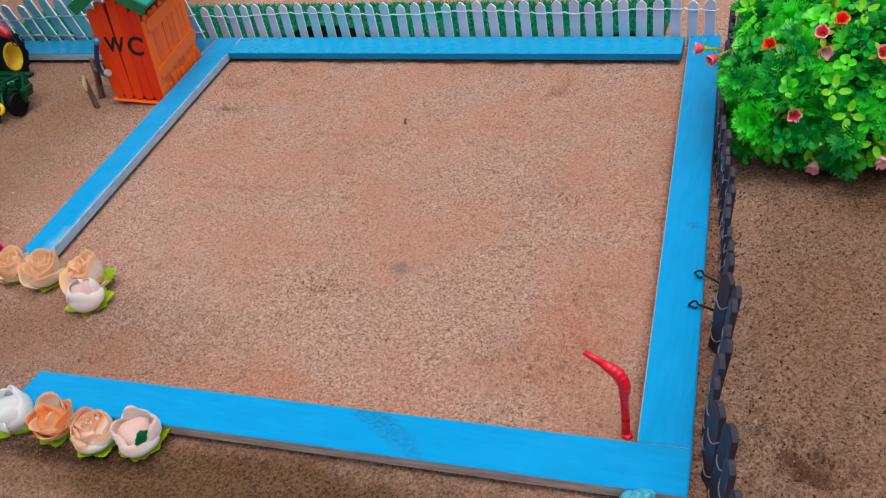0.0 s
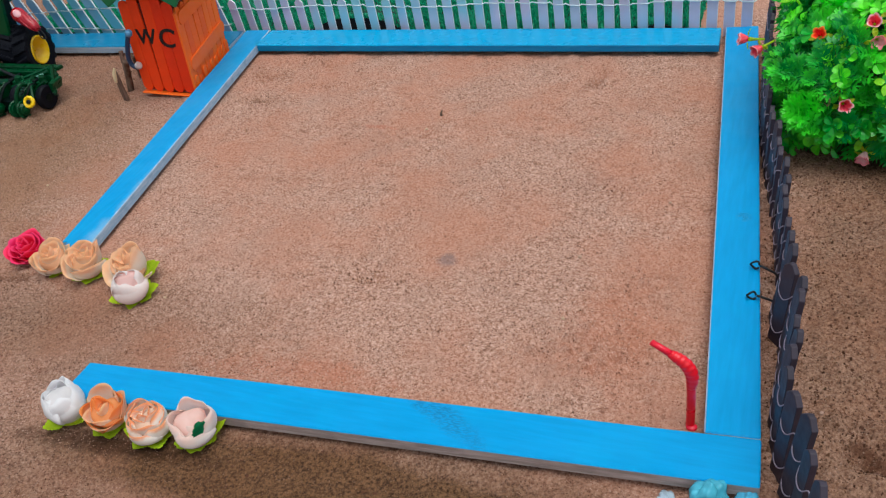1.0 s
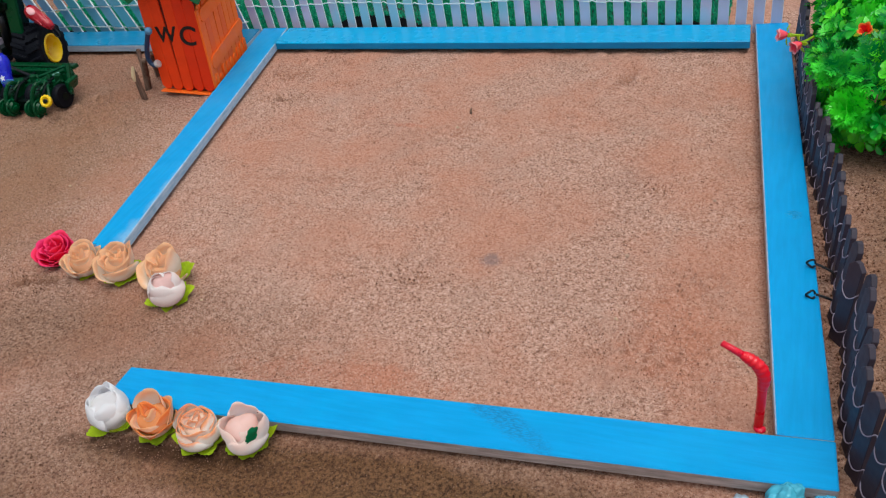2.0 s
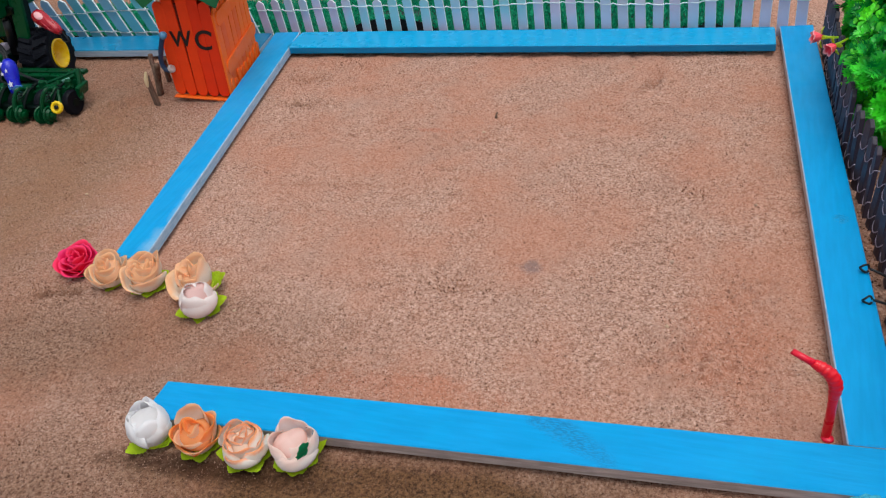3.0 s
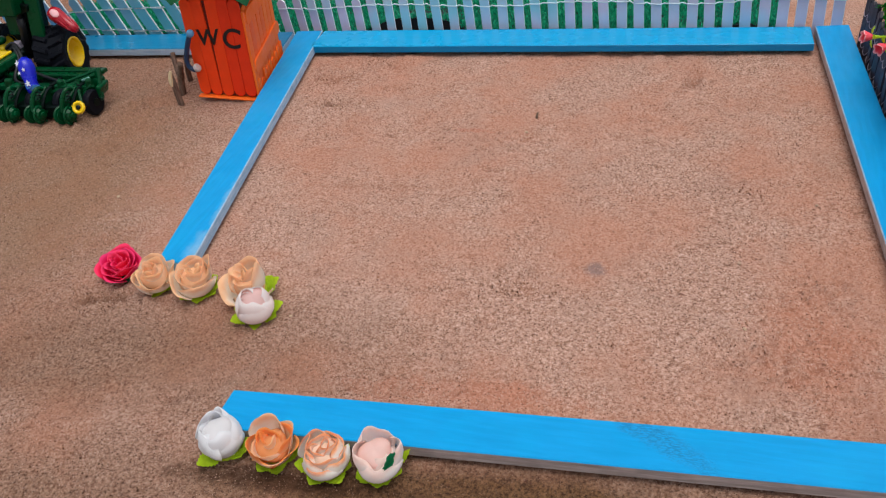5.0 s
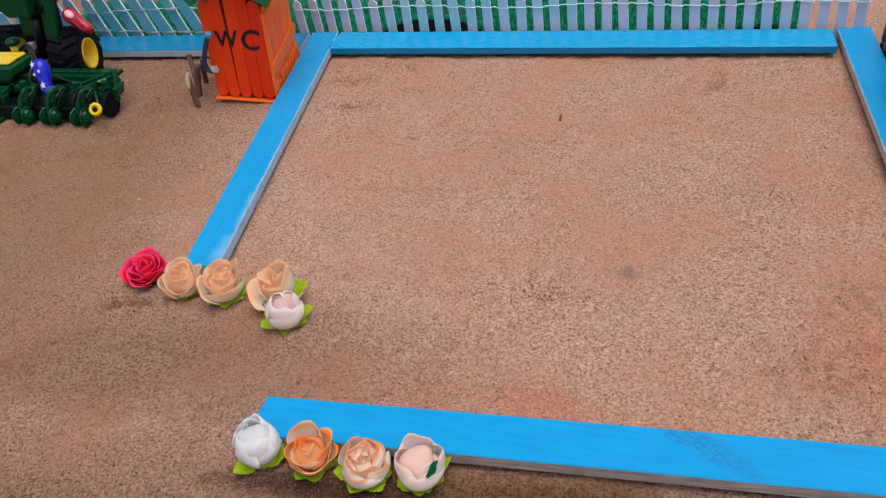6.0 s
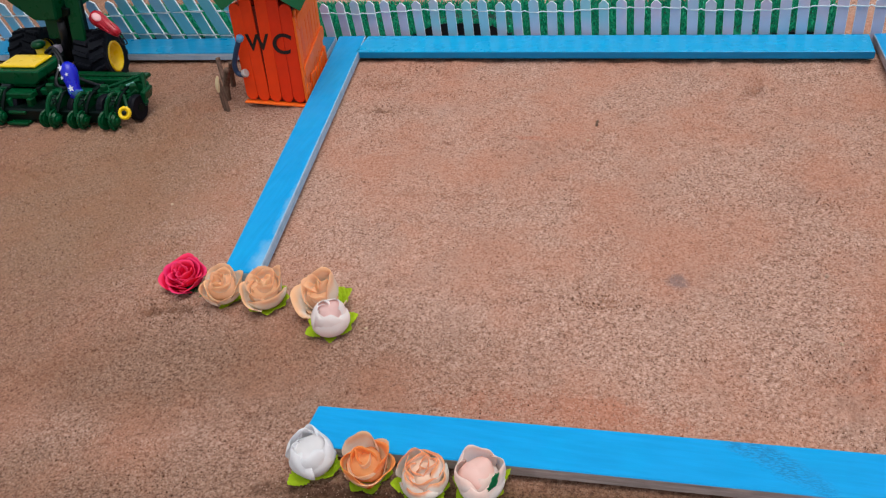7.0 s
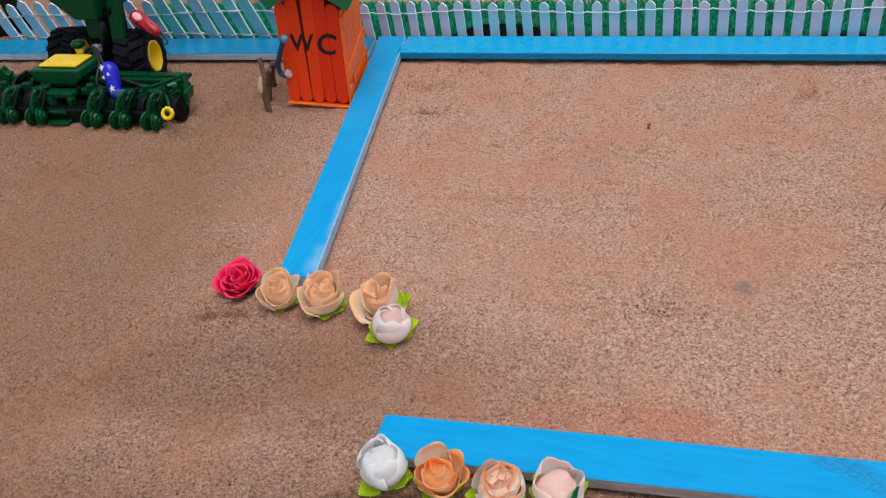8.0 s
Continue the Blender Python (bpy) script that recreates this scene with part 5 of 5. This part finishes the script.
    # hoses
    for pts in (((-0.368, -0.150, 0.054), (-0.352, -0.152, 0.062), (-0.338, -0.160, 0.056), (-0.318, -0.178, 0.042), (-0.285, -0.190, 0.036), (-0.255, -0.200, 0.034)),
                ((-0.362, -0.150, 0.050), (-0.348, -0.156, 0.058), (-0.334, -0.170, 0.048), (-0.325, -0.196, 0.034), (-0.300, -0.204, 0.030)),
                ((-0.430, -0.190, 0.046), (-0.446, -0.196, 0.038), (-0.452, -0.206, 0.026)),
                ((-0.412, -0.204, 0.042), (-0.416, -0.208, 0.026), (-0.412, -0.210, 0.018))):
        part("hose", sweep(smooth_path([(x - ox, y - oy, z) for x, y, z in pts], 6), 0.0021, 8), BLACK, ob, "thin black rubber hose", True)
    # small yellow cup on the end unit
    cup = part("seed_cup", lathe([(0.003, 0.004), (0.0045, 0.0), (0.0075, 0.0), (0.0088, 0.004), (0.0080, 0.007), (0.0050, 0.006), (0.0040, 0.002)], 18), TOY_YELLOW, ob, "small yellow cup with a dark middle", True)
    cup.matrix_basis = P(-0.1905, -0.2490, 0.0258, 62, 0, 12) @ Matrix.Diagonal((0.85, 0.85, 0.85, 1))
    for k in range(11):
        a = 2 * math.pi * k / 11
        t = part("cup_tooth", box((0.0020, 0.0034, 0.0020), None, 0.0005, 0.7), TOY_YELLOW, cup)
        t.matrix_basis = pose(0.0084 * math.cos(a), 0.0084 * math.sin(a), 0.0034, 0, 0, math.degrees(a))
    m = part("cup_middle", lathe([(0.0030, 0.0), (0.0034, 0.002), (0.0020, 0.003)], 12), TOY_DARK, cup)
    m.matrix_basis = pose(0, 0, 0.0045)
    part("cup_stalk", sweep(smooth_path([(-0.1925 - ox, -0.243 - oy, 0.026), (-0.202 - ox, -0.230 - oy, 0.036), (-0.216 - ox, -0.214 - oy, 0.030)], 4), 0.0016, 6), TOY_GREEN, ob)
    return ob


seeder()


def charms():
    red = plastic_material("red_glitter_plastic", srgb(172, 8, 38), 0.28, 0.35, grain=600)
    blue = plastic_material("blue_glitter_plastic", srgb(14, 40, 190), 0.25, 0.35, grain=600)
    white = plastic_material("white_print", srgb(226, 226, 236), 0.4, 0.0)
    a = thing("small_balloon", "small shiny red balloon lying on the big tyre", "balloon", pose(-0.272, -0.122, 0.072, 0, 0, 0))
    b = part("bulb", lathe([(0.0010, 0.0), (0.0070, 0.003), (0.0095, 0.009), (0.0090, 0.016), (0.0076, 0.022), (0.0066, 0.026), (0.0070, 0.028), (0.0060, 0.031), (0.0066, 0.033), (0.0056, 0.036), (0.0062, 0.038), (0.0046, 0.041), (0.0020, 0.043)], 18), red, a, smooth=True)
    b.matrix_basis = pose(-0.0265, -0.004, 0.0235, 0, 126, -6)
    for k in range(7):
        a7 = 2 * math.pi * k / 7
        part("crease", sweep(smooth_path([(q * math.cos(a7 + 0.2 * j), q * math.sin(a7 + 0.2 * j), z) for j, (q, z) in enumerate(((0.0078, 0.019), (0.0068, 0.025), (0.0064, 0.031), (0.0052, 0.038), (0.0030, 0.043)))], 3), 0.0011, 6), red, b)
    d = part("print", lathe([(0.0050, -0.0012), (0.0046, 0.0002), (0.0030, 0.0009), (0.0006, 0.0011)], 14), white, b, "pale printed patch", True)
    d.data.materials[0] = plastic_material("pale_pink_print", srgb(226, 168, 172), 0.4, 0.3, 0.2)
    d.matrix_basis = Matrix.Translation((-0.0066, -0.0058, 0.0120)) @ Vector((-0.72, -0.66, 0.04)).to_track_quat("Z", "Y").to_matrix().to_4x4() @ Matrix.Diagonal((0.95, 1.35, 0.8, 1))
    part("string", sweep(smooth_path([(0.006, -0.004, 0.003), (0.009, -0.005, -0.004), (0.014, -0.006, -0.014), (0.006, -0.006, -0.015), (0.002, -0.005, -0.004)], 5), 0.0008, 6), BLACK, a)
    a = thing("small_balloon", "small shiny blue balloon with white stars on the seeder", "balloon", pose(-0.281, -0.216, 0.026))
    b = part("bulb", lathe([(0.0010, 0.0), (0.0060, 0.003), (0.0072, 0.008), (0.0066, 0.014), (0.0082, 0.022), (0.0090, 0.030), (0.0074, 0.037), (0.0030, 0.041)], 18), blue, a, smooth=True)
    b.matrix_basis = Matrix.Translation((0.002, -0.004, 0.0)) @ Vector((-0.010, 0.015, 0.036)).to_track_quat("Z", "Y").to_matrix().to_4x4() @ pose(0, 0, 0, 0, 0, 150) @ Matrix.Diagonal((1.1, 1.1, 1.1, 1))
    for x, z, s in ((0.002, 0.0120, 0.0042), (-0.0035, 0.0355, 0.0040), (0.003, 0.027, 0.0024), (-0.004, 0.025, 0.0022)):
        pts = [((s if k % 2 == 0 else s * 0.42) * math.sin(math.pi * k / 5), (s if k % 2 == 0 else s * 0.42) * math.cos(math.pi * k / 5)) for k in range(10)]
        st = part("star", prism(pts, 0.0006), white, b)
        st.matrix_basis = pose(x, -0.0088 + 0.08 * abs(x) + (0.0012 if z < 0.02 or z > 0.033 else 0), z)
    foil = plastic_material("pale_blue_foil", srgb(70, 130, 190), 0.2, 0.2, 0.2)
    for ang, ln in ((-70, 0.011), (-25, 0.013), (30, 0.014), (75, 0.010)):
        w = part("foil_wing", prism([(-0.0030, 0), (0.0030, 0), (0.0042, ln * 0.7), (0.0012, ln), (-0.0036, ln * 0.8)], 0.0008, Matrix(), 0.0002), foil, a, "crumpled pale blue foil")
        w.matrix_basis = pose(0.0030 + 0.00006 * ang, -0.0085, 0.012, -12, 180 - ang * 0.9, ang * 0.4)
    for x in (-0.006, 0.006):
        part("string", sweep(smooth_path([(x * 0.6, -0.006, 0.004), (x, -0.010, -0.008), (x * 1.2, -0.012, -0.027)], 4), 0.0007, 6), GREY_WIRE, a)


charms()


# ---- artificial plant ----
BUDS = (
    (0.637, -0.150, 0.066, "pink", (-1, -0.2, 0.1)), (0.649, -0.150, 0.058, "pink", (-0.7, -0.6, -0.2)),
    (0.708, -0.244, 0.058, "pale", (-0.6, -0.8, -0.1)), (0.717, -0.250, 0.054, "pink", (0.2, -1, 0.25)),
    (0.739, -0.254, 0.012, "pale", (-0.3, -0.9, -0.5)), (0.784, -0.268, 0.028, "pale", (0.3, -0.9, -0.3)),
    (0.696, -0.204, 0.091, "red", (-0.2, -0.7, 0.7)), (0.734, -0.213, 0.106, "pink", (-0.1, -0.75, 0.65)),
    (0.736, -0.226, 0.099, "pale", (0.1, -0.9, 0.1)), (0.746, -0.206, 0.113, "red", (0.1, -0.65, 0.75)),
    (0.776, -0.237, 0.101, "pink", (0.2, -0.8, 0.5)), (0.741, -0.174, 0.121, "red", (0, -0.5, 0.9)),
)
SHOOTS = (
    (0.668, -0.192, 0.034, (-0.9, -0.3, 0.35)), (0.713, -0.224, 0.087, (-0.2, -0.7, 0.8)), (0.760, -0.263, 0.061, (0, -0.9, 0.5)),
    (0.737, -0.253, 0.026, (-0.2, -0.9, 0.2)), (0.781, -0.267, 0.040, (0.2, -0.9, 0.3)), (0.674, -0.120, 0.092, (-0.5, -0.4, 0.8)), (0.748, -0.253, 0.076, (0.1, -0.8, 0.6)),
    (0.765, -0.196, 0.118, (0.1, -0.5, 0.9)),
)


def plant():
    cx, cy = 0.787, -0.137
    ob = thing("artificial_plant", "bushy green plastic plant with pink buds in a dark pot", "plant", pose(cx, cy, 0))
    pot = plastic_material("dark_teal_pot", srgb(20, 66, 64), 0.4)
    part("pot", lathe([(0.060, 0.0), (0.078, 0.002), (0.092, 0.030), (0.096, 0.034), (0.096, 0.038), (0.088, 0.038), (0.075, 0.030), (0.02, 0.028)], 40, Matrix.Diagonal((1.12, 1.22, 1, 1))), pot, ob, "dark teal plastic bowl", True)
    rnd = random.Random(11)
    def frame_at(d, twist):
        z = d.normalized()
        x = Vector((rnd.gauss(0, 1), rnd.gauss(0, 1), rnd.gauss(0, 1))).cross(z).normalized()
        m = Matrix((x, z.cross(x), z)).transposed().to_4x4()
        return m @ Matrix.Rotation(twist, 4, "Z")
    def shell(inner=0.62):
        while True:
            d = Vector((rnd.gauss(0, 1), rnd.gauss(0, 1), rnd.gauss(0.25, 0.8)))
            d.normalize()
            if d.z > -0.50:
                break
        lump = 1 + 0.16 * noise.noise((d.x * 2.6, d.y * 2.6, d.z * 2.6 + 4))
        flat = math.hypot(d.x, d.y) + 1e-6
        lump *= 1.0 / ((abs(d.x) / flat) ** 4 + (abs(d.y) / flat) ** 4) ** 0.25
        f = rnd.uniform(inner, 1.0) * lump
        wide = 1 + 0.06 * max(0.0, -d.z)
        return Vector((d.x * 0.130 * f * wide, d.y * 0.136 * f * wide, 0.048 + d.z * 0.074 * min(f, 1.05))), d
    clear = [Vector((x - cx, y - cy - 0.009, z + 0.0055)) for x, y, z, *_ in BUDS + SHOOTS]
    def open_spot(p, room):
        """False where a leaf would bury a bud or shoot."""
        return all((p - q).length > room and (p - q * 1.14).length > room for q in clear)
    # cut leaves: a rib with pairs of pointed lobes, each lobe forked, in sprays round a stem's tip
    def cut_leaf(verts, faces, m, s):
        def add(pts, tri):
            k = len(verts)
            verts.extend(m @ Vector(p) for p in pts)
            faces.extend(tuple(k + i for i in t) for t in tri)
        L = 0.0172 * s
        def bend(x):
            return 9.0 * x * x
        for i in range(3):
            x = L * (0.20 + 0.28 * i)
            l = L * (0.46, 0.60, 0.44)[i] * rnd.uniform(0.85, 1.15)
            for sd in (-1, 1):
                w = L * 0.060
                tx, ty = x + l * 0.62, sd * l
                z0, z1 = -bend(x), -bend(tx) + 0.16 * l
                add([(x - w, 0, z0), (x + w, 0, z0), (x + l * 0.40 + w, sd * l * 0.50, (z0 + z1) / 2), (tx, ty, z1), (x + l * 0.22 - w, sd * l * 0.60, (z0 + z1) / 2),
                     (x + l * 0.90, sd * l * 0.62, z1), (x + l * 0.14, sd * l * 0.96, z1)],
                    ((0, 1, 2, 4), (4, 2, 3), (1, 5, 2), (0, 4, 6)))
        add([(0, -L * 0.04, 0), (0, L * 0.04, 0), (L * 0.95, L * 0.04, -bend(L)), (L * 0.95, -L * 0.04, -bend(L)), (L * 1.15, 0, -bend(L) - 0.001)], ((0, 1, 2, 3), (3, 2, 4)))
    verts, faces = [], []
    for _ in range(820):
        p, d = shell(0.78)
        out = (d + Vector((rnd.gauss(0, 0.25), rnd.gauss(0, 0.25), 0.35 + rnd.gauss(0, 0.2)))).normalized()
        base = Matrix.Translation(p) @ frame_at(out, 0)
        size = rnd.uniform(0.72, 1.08)
        if p.x < -0.118 and p.z < 0.062 or not open_spot(p + out * 0.006, 0.0105):
            continue
        for k in range(6):
            m = base @ Matrix.Translation((0, 0, -0.0016 * k)) @ Matrix.Rotation(2.4 * k + rnd.uniform(-0.3, 0.3), 4, "Z") @ Matrix.Rotation(radians(-62 + 7 * k + rnd.uniform(-8, 8)), 4, "Y")
            cut_leaf(verts, faces, m, size * (0.75 + 0.06 * k))
    def joined(name, verts, faces, material, label):
        me = bpy.data.meshes.new(name)
        me.from_pydata([tuple(v) for v in verts], [], faces)
        me.materials.append(material)
        o = new(name, me)
        o.parent = ob
        tagged(o, label, kind="stuff")
    joined("cut_leaves", verts, faces, leaf_material("cut_leaf_plastic", srgb(4, 132, 62), srgb(92, 252, 50), 0.2, 0.16, 24), "deeply cut bright green plastic leaves")
    # round leaves in whorls
    verts, faces = [], []
    for _ in range(1050):
        p, d = shell(0.90)
        if noise.noise(p * 26) < -0.08 or p.x < -0.122 and p.z < 0.062 or not open_spot(p, 0.011):
            continue
        m0 = Matrix.Translation(p) @ frame_at((d + Vector((0, 0, 0.4))).normalized(), rnd.uniform(0, 6.28))
        for k in range(4):
            m = m0 @ Matrix.Rotation(math.pi / 2 * k + rnd.uniform(-0.2, 0.2), 4, "Z") @ Matrix.Rotation(radians(rnd.uniform(-30, 10)), 4, "Y")
            L, w = rnd.uniform(0.0075, 0.0118), rnd.uniform(0.0030, 0.0046)
            k0 = len(verts)
            ring = [(L * (0.55 - 0.45 * math.cos(t)), w * math.sin(t) * (1.0 - 0.25 * math.cos(t)), 0.0022 * math.sin(t) ** 2 - 0.0006) for t in (2 * math.pi * q / 10 for q in range(10))]
            verts.extend(m @ Vector(q) for q in ring)
            verts.append(m @ Vector((L * 0.55, 0, -0.0012)))
            faces.extend((k0 + q, k0 + (q + 1) % 10, k0 + 10) for q in range(10))
    joined("round_leaves", verts, faces, leaf_material("round_leaf_plastic", srgb(14, 172, 54), srgb(120, 252, 50), 0.2, 0.16, 30), "small rounded lime and green leaves")
    bm = bmesh.new()
    for _ in range(110):
        p, d = shell(0.8)
        add_sweep(bm, [(d.x * 0.03, d.y * 0.03, 0.026), tuple(p * 0.6 + Vector((0, 0, 0.018))), tuple(p)], [0.0014, 0.0011, 0.0008], 5, False)
    tagged(part("stem_tangle", bm, leaf_material("stem_plastic", srgb(30, 110, 24), srgb(70, 150, 30)), ob, "thin green plastic stems"), kind="stuff")
    # buds
    pink = petal_material("pink_bud", srgb(255, 92, 112), srgb(255, 190, 198), 0.72, srgb(236, 30, 62))
    redm = petal_material("red_bud", srgb(255, 54, 44), srgb(255, 140, 60), 0.7, srgb(226, 20, 44))
    pale = petal_material("pale_pink_bud", srgb(255, 204, 204), srgb(252, 150, 160), 0.6, srgb(255, 226, 222))
    sepal = leaf_material("yellow_green_sepal", srgb(176, 226, 40), srgb(226, 236, 60))
    for x, y, z, paint, to in BUDS:
        bud = part("bud", sweep([(0, 0, -0.014), (0, 0, -0.006), (0, 0, 0.0)], [0.0010, 0.0012, 0.0022], 6), sepal, ob, "bell-shaped plastic bud on a stalk", True)
        dirn = Vector(to).normalized()
        bud.matrix_basis = Matrix.Translation((x - cx, y - cy - 0.009, z + 0.0055)) @ dirn.to_track_quat("Z", "Y").to_matrix().to_4x4()
        mats = {"pink": pink, "red": redm, "pale": pale}
        for k in range(5):
            q = part("petal", petal(0.0042, 0.0105, 0.95, 0.0, 0.0018, k + int(x * 999), 0.0005, 0.0005), mats[paint], bud)
            q.matrix_basis = pose(0, 0, 0, 0, 0, 72 * k)
        for k in range(4):
            q = part("sepal", cloth_leaf(0.0065, 0.0038, k, -0.2, 3), sepal, bud)
            q.matrix_basis = pose(0, 0, 0.0, 0, 0, 90 * k + 20)
    lime = leaf_material("lime_shoot_plastic", srgb(140, 240, 40), srgb(196, 250, 70), 0.35)
    for x, y, z, to in SHOOTS:
        dirn = Vector(to).normalized()
        shoot = part("shoot", sweep([(0, 0, -0.022), (0.001, 0, -0.010), (0, 0, 0.0)], [0.0013, 0.0013, 0.0010], 6), lime, ob, "lime-green young shoot", True)
        shoot.matrix_basis = Matrix.Translation((x - cx, y - cy - 0.009, z + 0.0055)) @ dirn.to_track_quat("Z", "Y").to_matrix().to_4x4()
        for k in range(4):
            q = part("leaf", cloth_leaf(rnd.uniform(0.009, 0.012), 0.0065, k, 0.25, 2), lime, shoot)
            q.matrix_basis = pose(-0.002, 0, 0.0, 0, rnd.uniform(-35, 5), 90 * k + rnd.uniform(-15, 15))
    return ob


plant()


# ---- small things ----
def rock(label, x, y, z, size, material, seed):
    bm = bmesh.new()
    bmesh.ops.create_icosphere(bm, subdivisions=4, radius=1.0)
    for v in bm.verts:
        n = noise.noise(v.co * 1.3 + Vector((seed, 0, 0)))
        n += 0.5 * noise.noise(v.co * 3.1 + Vector((0, seed, 0)))
        n += 0.22 * noise.noise(v.co * 7.3 + Vector((0, 0, seed)))
        v.co = Vector((v.co.x * size[0], v.co.y * size[1], max(v.co.z, -0.5) * size[2])) * (1 + 0.42 * n)
    ob = part("stone", bm, material, smooth=True)
    ob.matrix_world = pose(x, y, z, 0, 0, seed * 40)
    return tagged(ob, label, "stone")


CRYSTAL = plastic_material("turquoise_stone", srgb(84, 178, 212), 0.18, 0.5, 0.1, 0.02)
CHALK = plastic_material("pale_blue_stone", srgb(168, 190, 206), 0.7, 0.3)
rock("rough turquoise stone at the board's edge", 0.6541, -0.6300, 0.006, (0.0105, 0.008, 0.012), CRYSTAL, 1)
rock("rough turquoise stone on sand by the board's corner", 0.6740, -0.6270, 0.003, (0.010, 0.006, 0.007), CRYSTAL, 2)
rock("pale blue chalky stone on sand before the board", 0.6348, -0.6390, 0.001, (0.014, 0.007, 0.005), CHALK, 3)


def green_panel():
    """The end of a dark green panel standing behind the far fence."""
    ob = thing("plastic_panel", "dark green plastic panel standing behind the white fence", "panel", pose(-0.676, 0.030, 0, 0, -8, 4))
    part("sheet", box((0.100, 0.006, 0.066), None, 0.001), TOY_DARK, ob)
    part("edge_strip", box((0.008, 0.0065, 0.050), pose(0.018, -0.006, 0.0), 0.001), TWIG_CUT, ob, "pale wooden strip")


green_panel()


def ring_hook(x, y, z, turn):
    ob = thing("screw_eye", "small black wire eye between the board and dark fence", "hook", pose(x, y, z, 0, 0, turn), "wire eyes")
    part("eye", sweep([(0.0029 * math.cos(t), 0.0012 * math.sin(2 * t), 0.0029 * math.sin(t)) for t in (2 * math.pi * k / 18 for k in range(18))], 0.0008, 6), BLACK, ob, smooth=True)
    part("shank", sweep(smooth_path([(0.0035, 0, 0), (0.008, -0.001, -0.001), (0.014, -0.001, -0.004), (0.017, 0.001, -0.010)], 4), 0.0009, 6), BLACK, ob, smooth=True)


ring_hook(0.6640, -0.4285, 0.0170, -6)
ring_hook(0.6640, -0.4620, 0.0160, 8)

bm = bmesh.new()
add_sweep(bm, smooth_path([(0, 0, -0.003), (0.0006, 0, 0.003), (0.0022, 0.001, 0.0075)], 3), [0.0019, 0.0019, 0.0018, 0.0015, 0.0013, 0.0011, 0.0006], 7)
tagged(part("twig_stub", bm, TWIG), "tiny dark twig stub standing in the sand", "twig").matrix_world = pose(0.3310, -0.1930, -0.0005, 0, 0, 0) @ Matrix.Diagonal((0.8, 0.8, 0.7, 1))

PEBBLE = plastic_material("sand_pebble", srgb(190, 160, 136), 0.9, 0.3, 0.25, 0.02)
rnd = random.Random(21)
for k in range(46):
    x, y = rnd.uniform(-0.55, 0.85), rnd.uniform(-0.75, -0.06)
    if 0.63 < x < 0.71 or y < -0.58 and x > 0.19 or 0 < (x + 0.19 * y) + 0.05 < 0.11 or x < -0.15 and y > -0.27 or -0.11 < x < 0.02 and y > -0.2 or x > 0.66 and y > -0.28 or y < -0.48 and x < 0.2:
        continue
    bm = bmesh.new()
    bmesh.ops.create_icosphere(bm, subdivisions=1, radius=rnd.uniform(0.0009, 0.0020))
    for v in bm.verts:
        v.co *= rnd.uniform(0.75, 1.25)
    ob = part("pebble", bm, PEBBLE)
    ob.matrix_world = pose(x, y, sand_height(x, y) + 0.0006, 0, 0, rnd.uniform(0, 360))
    tagged(ob, "tiny pale pebble lying on the sand", "pebble", "pebbles on the sand")
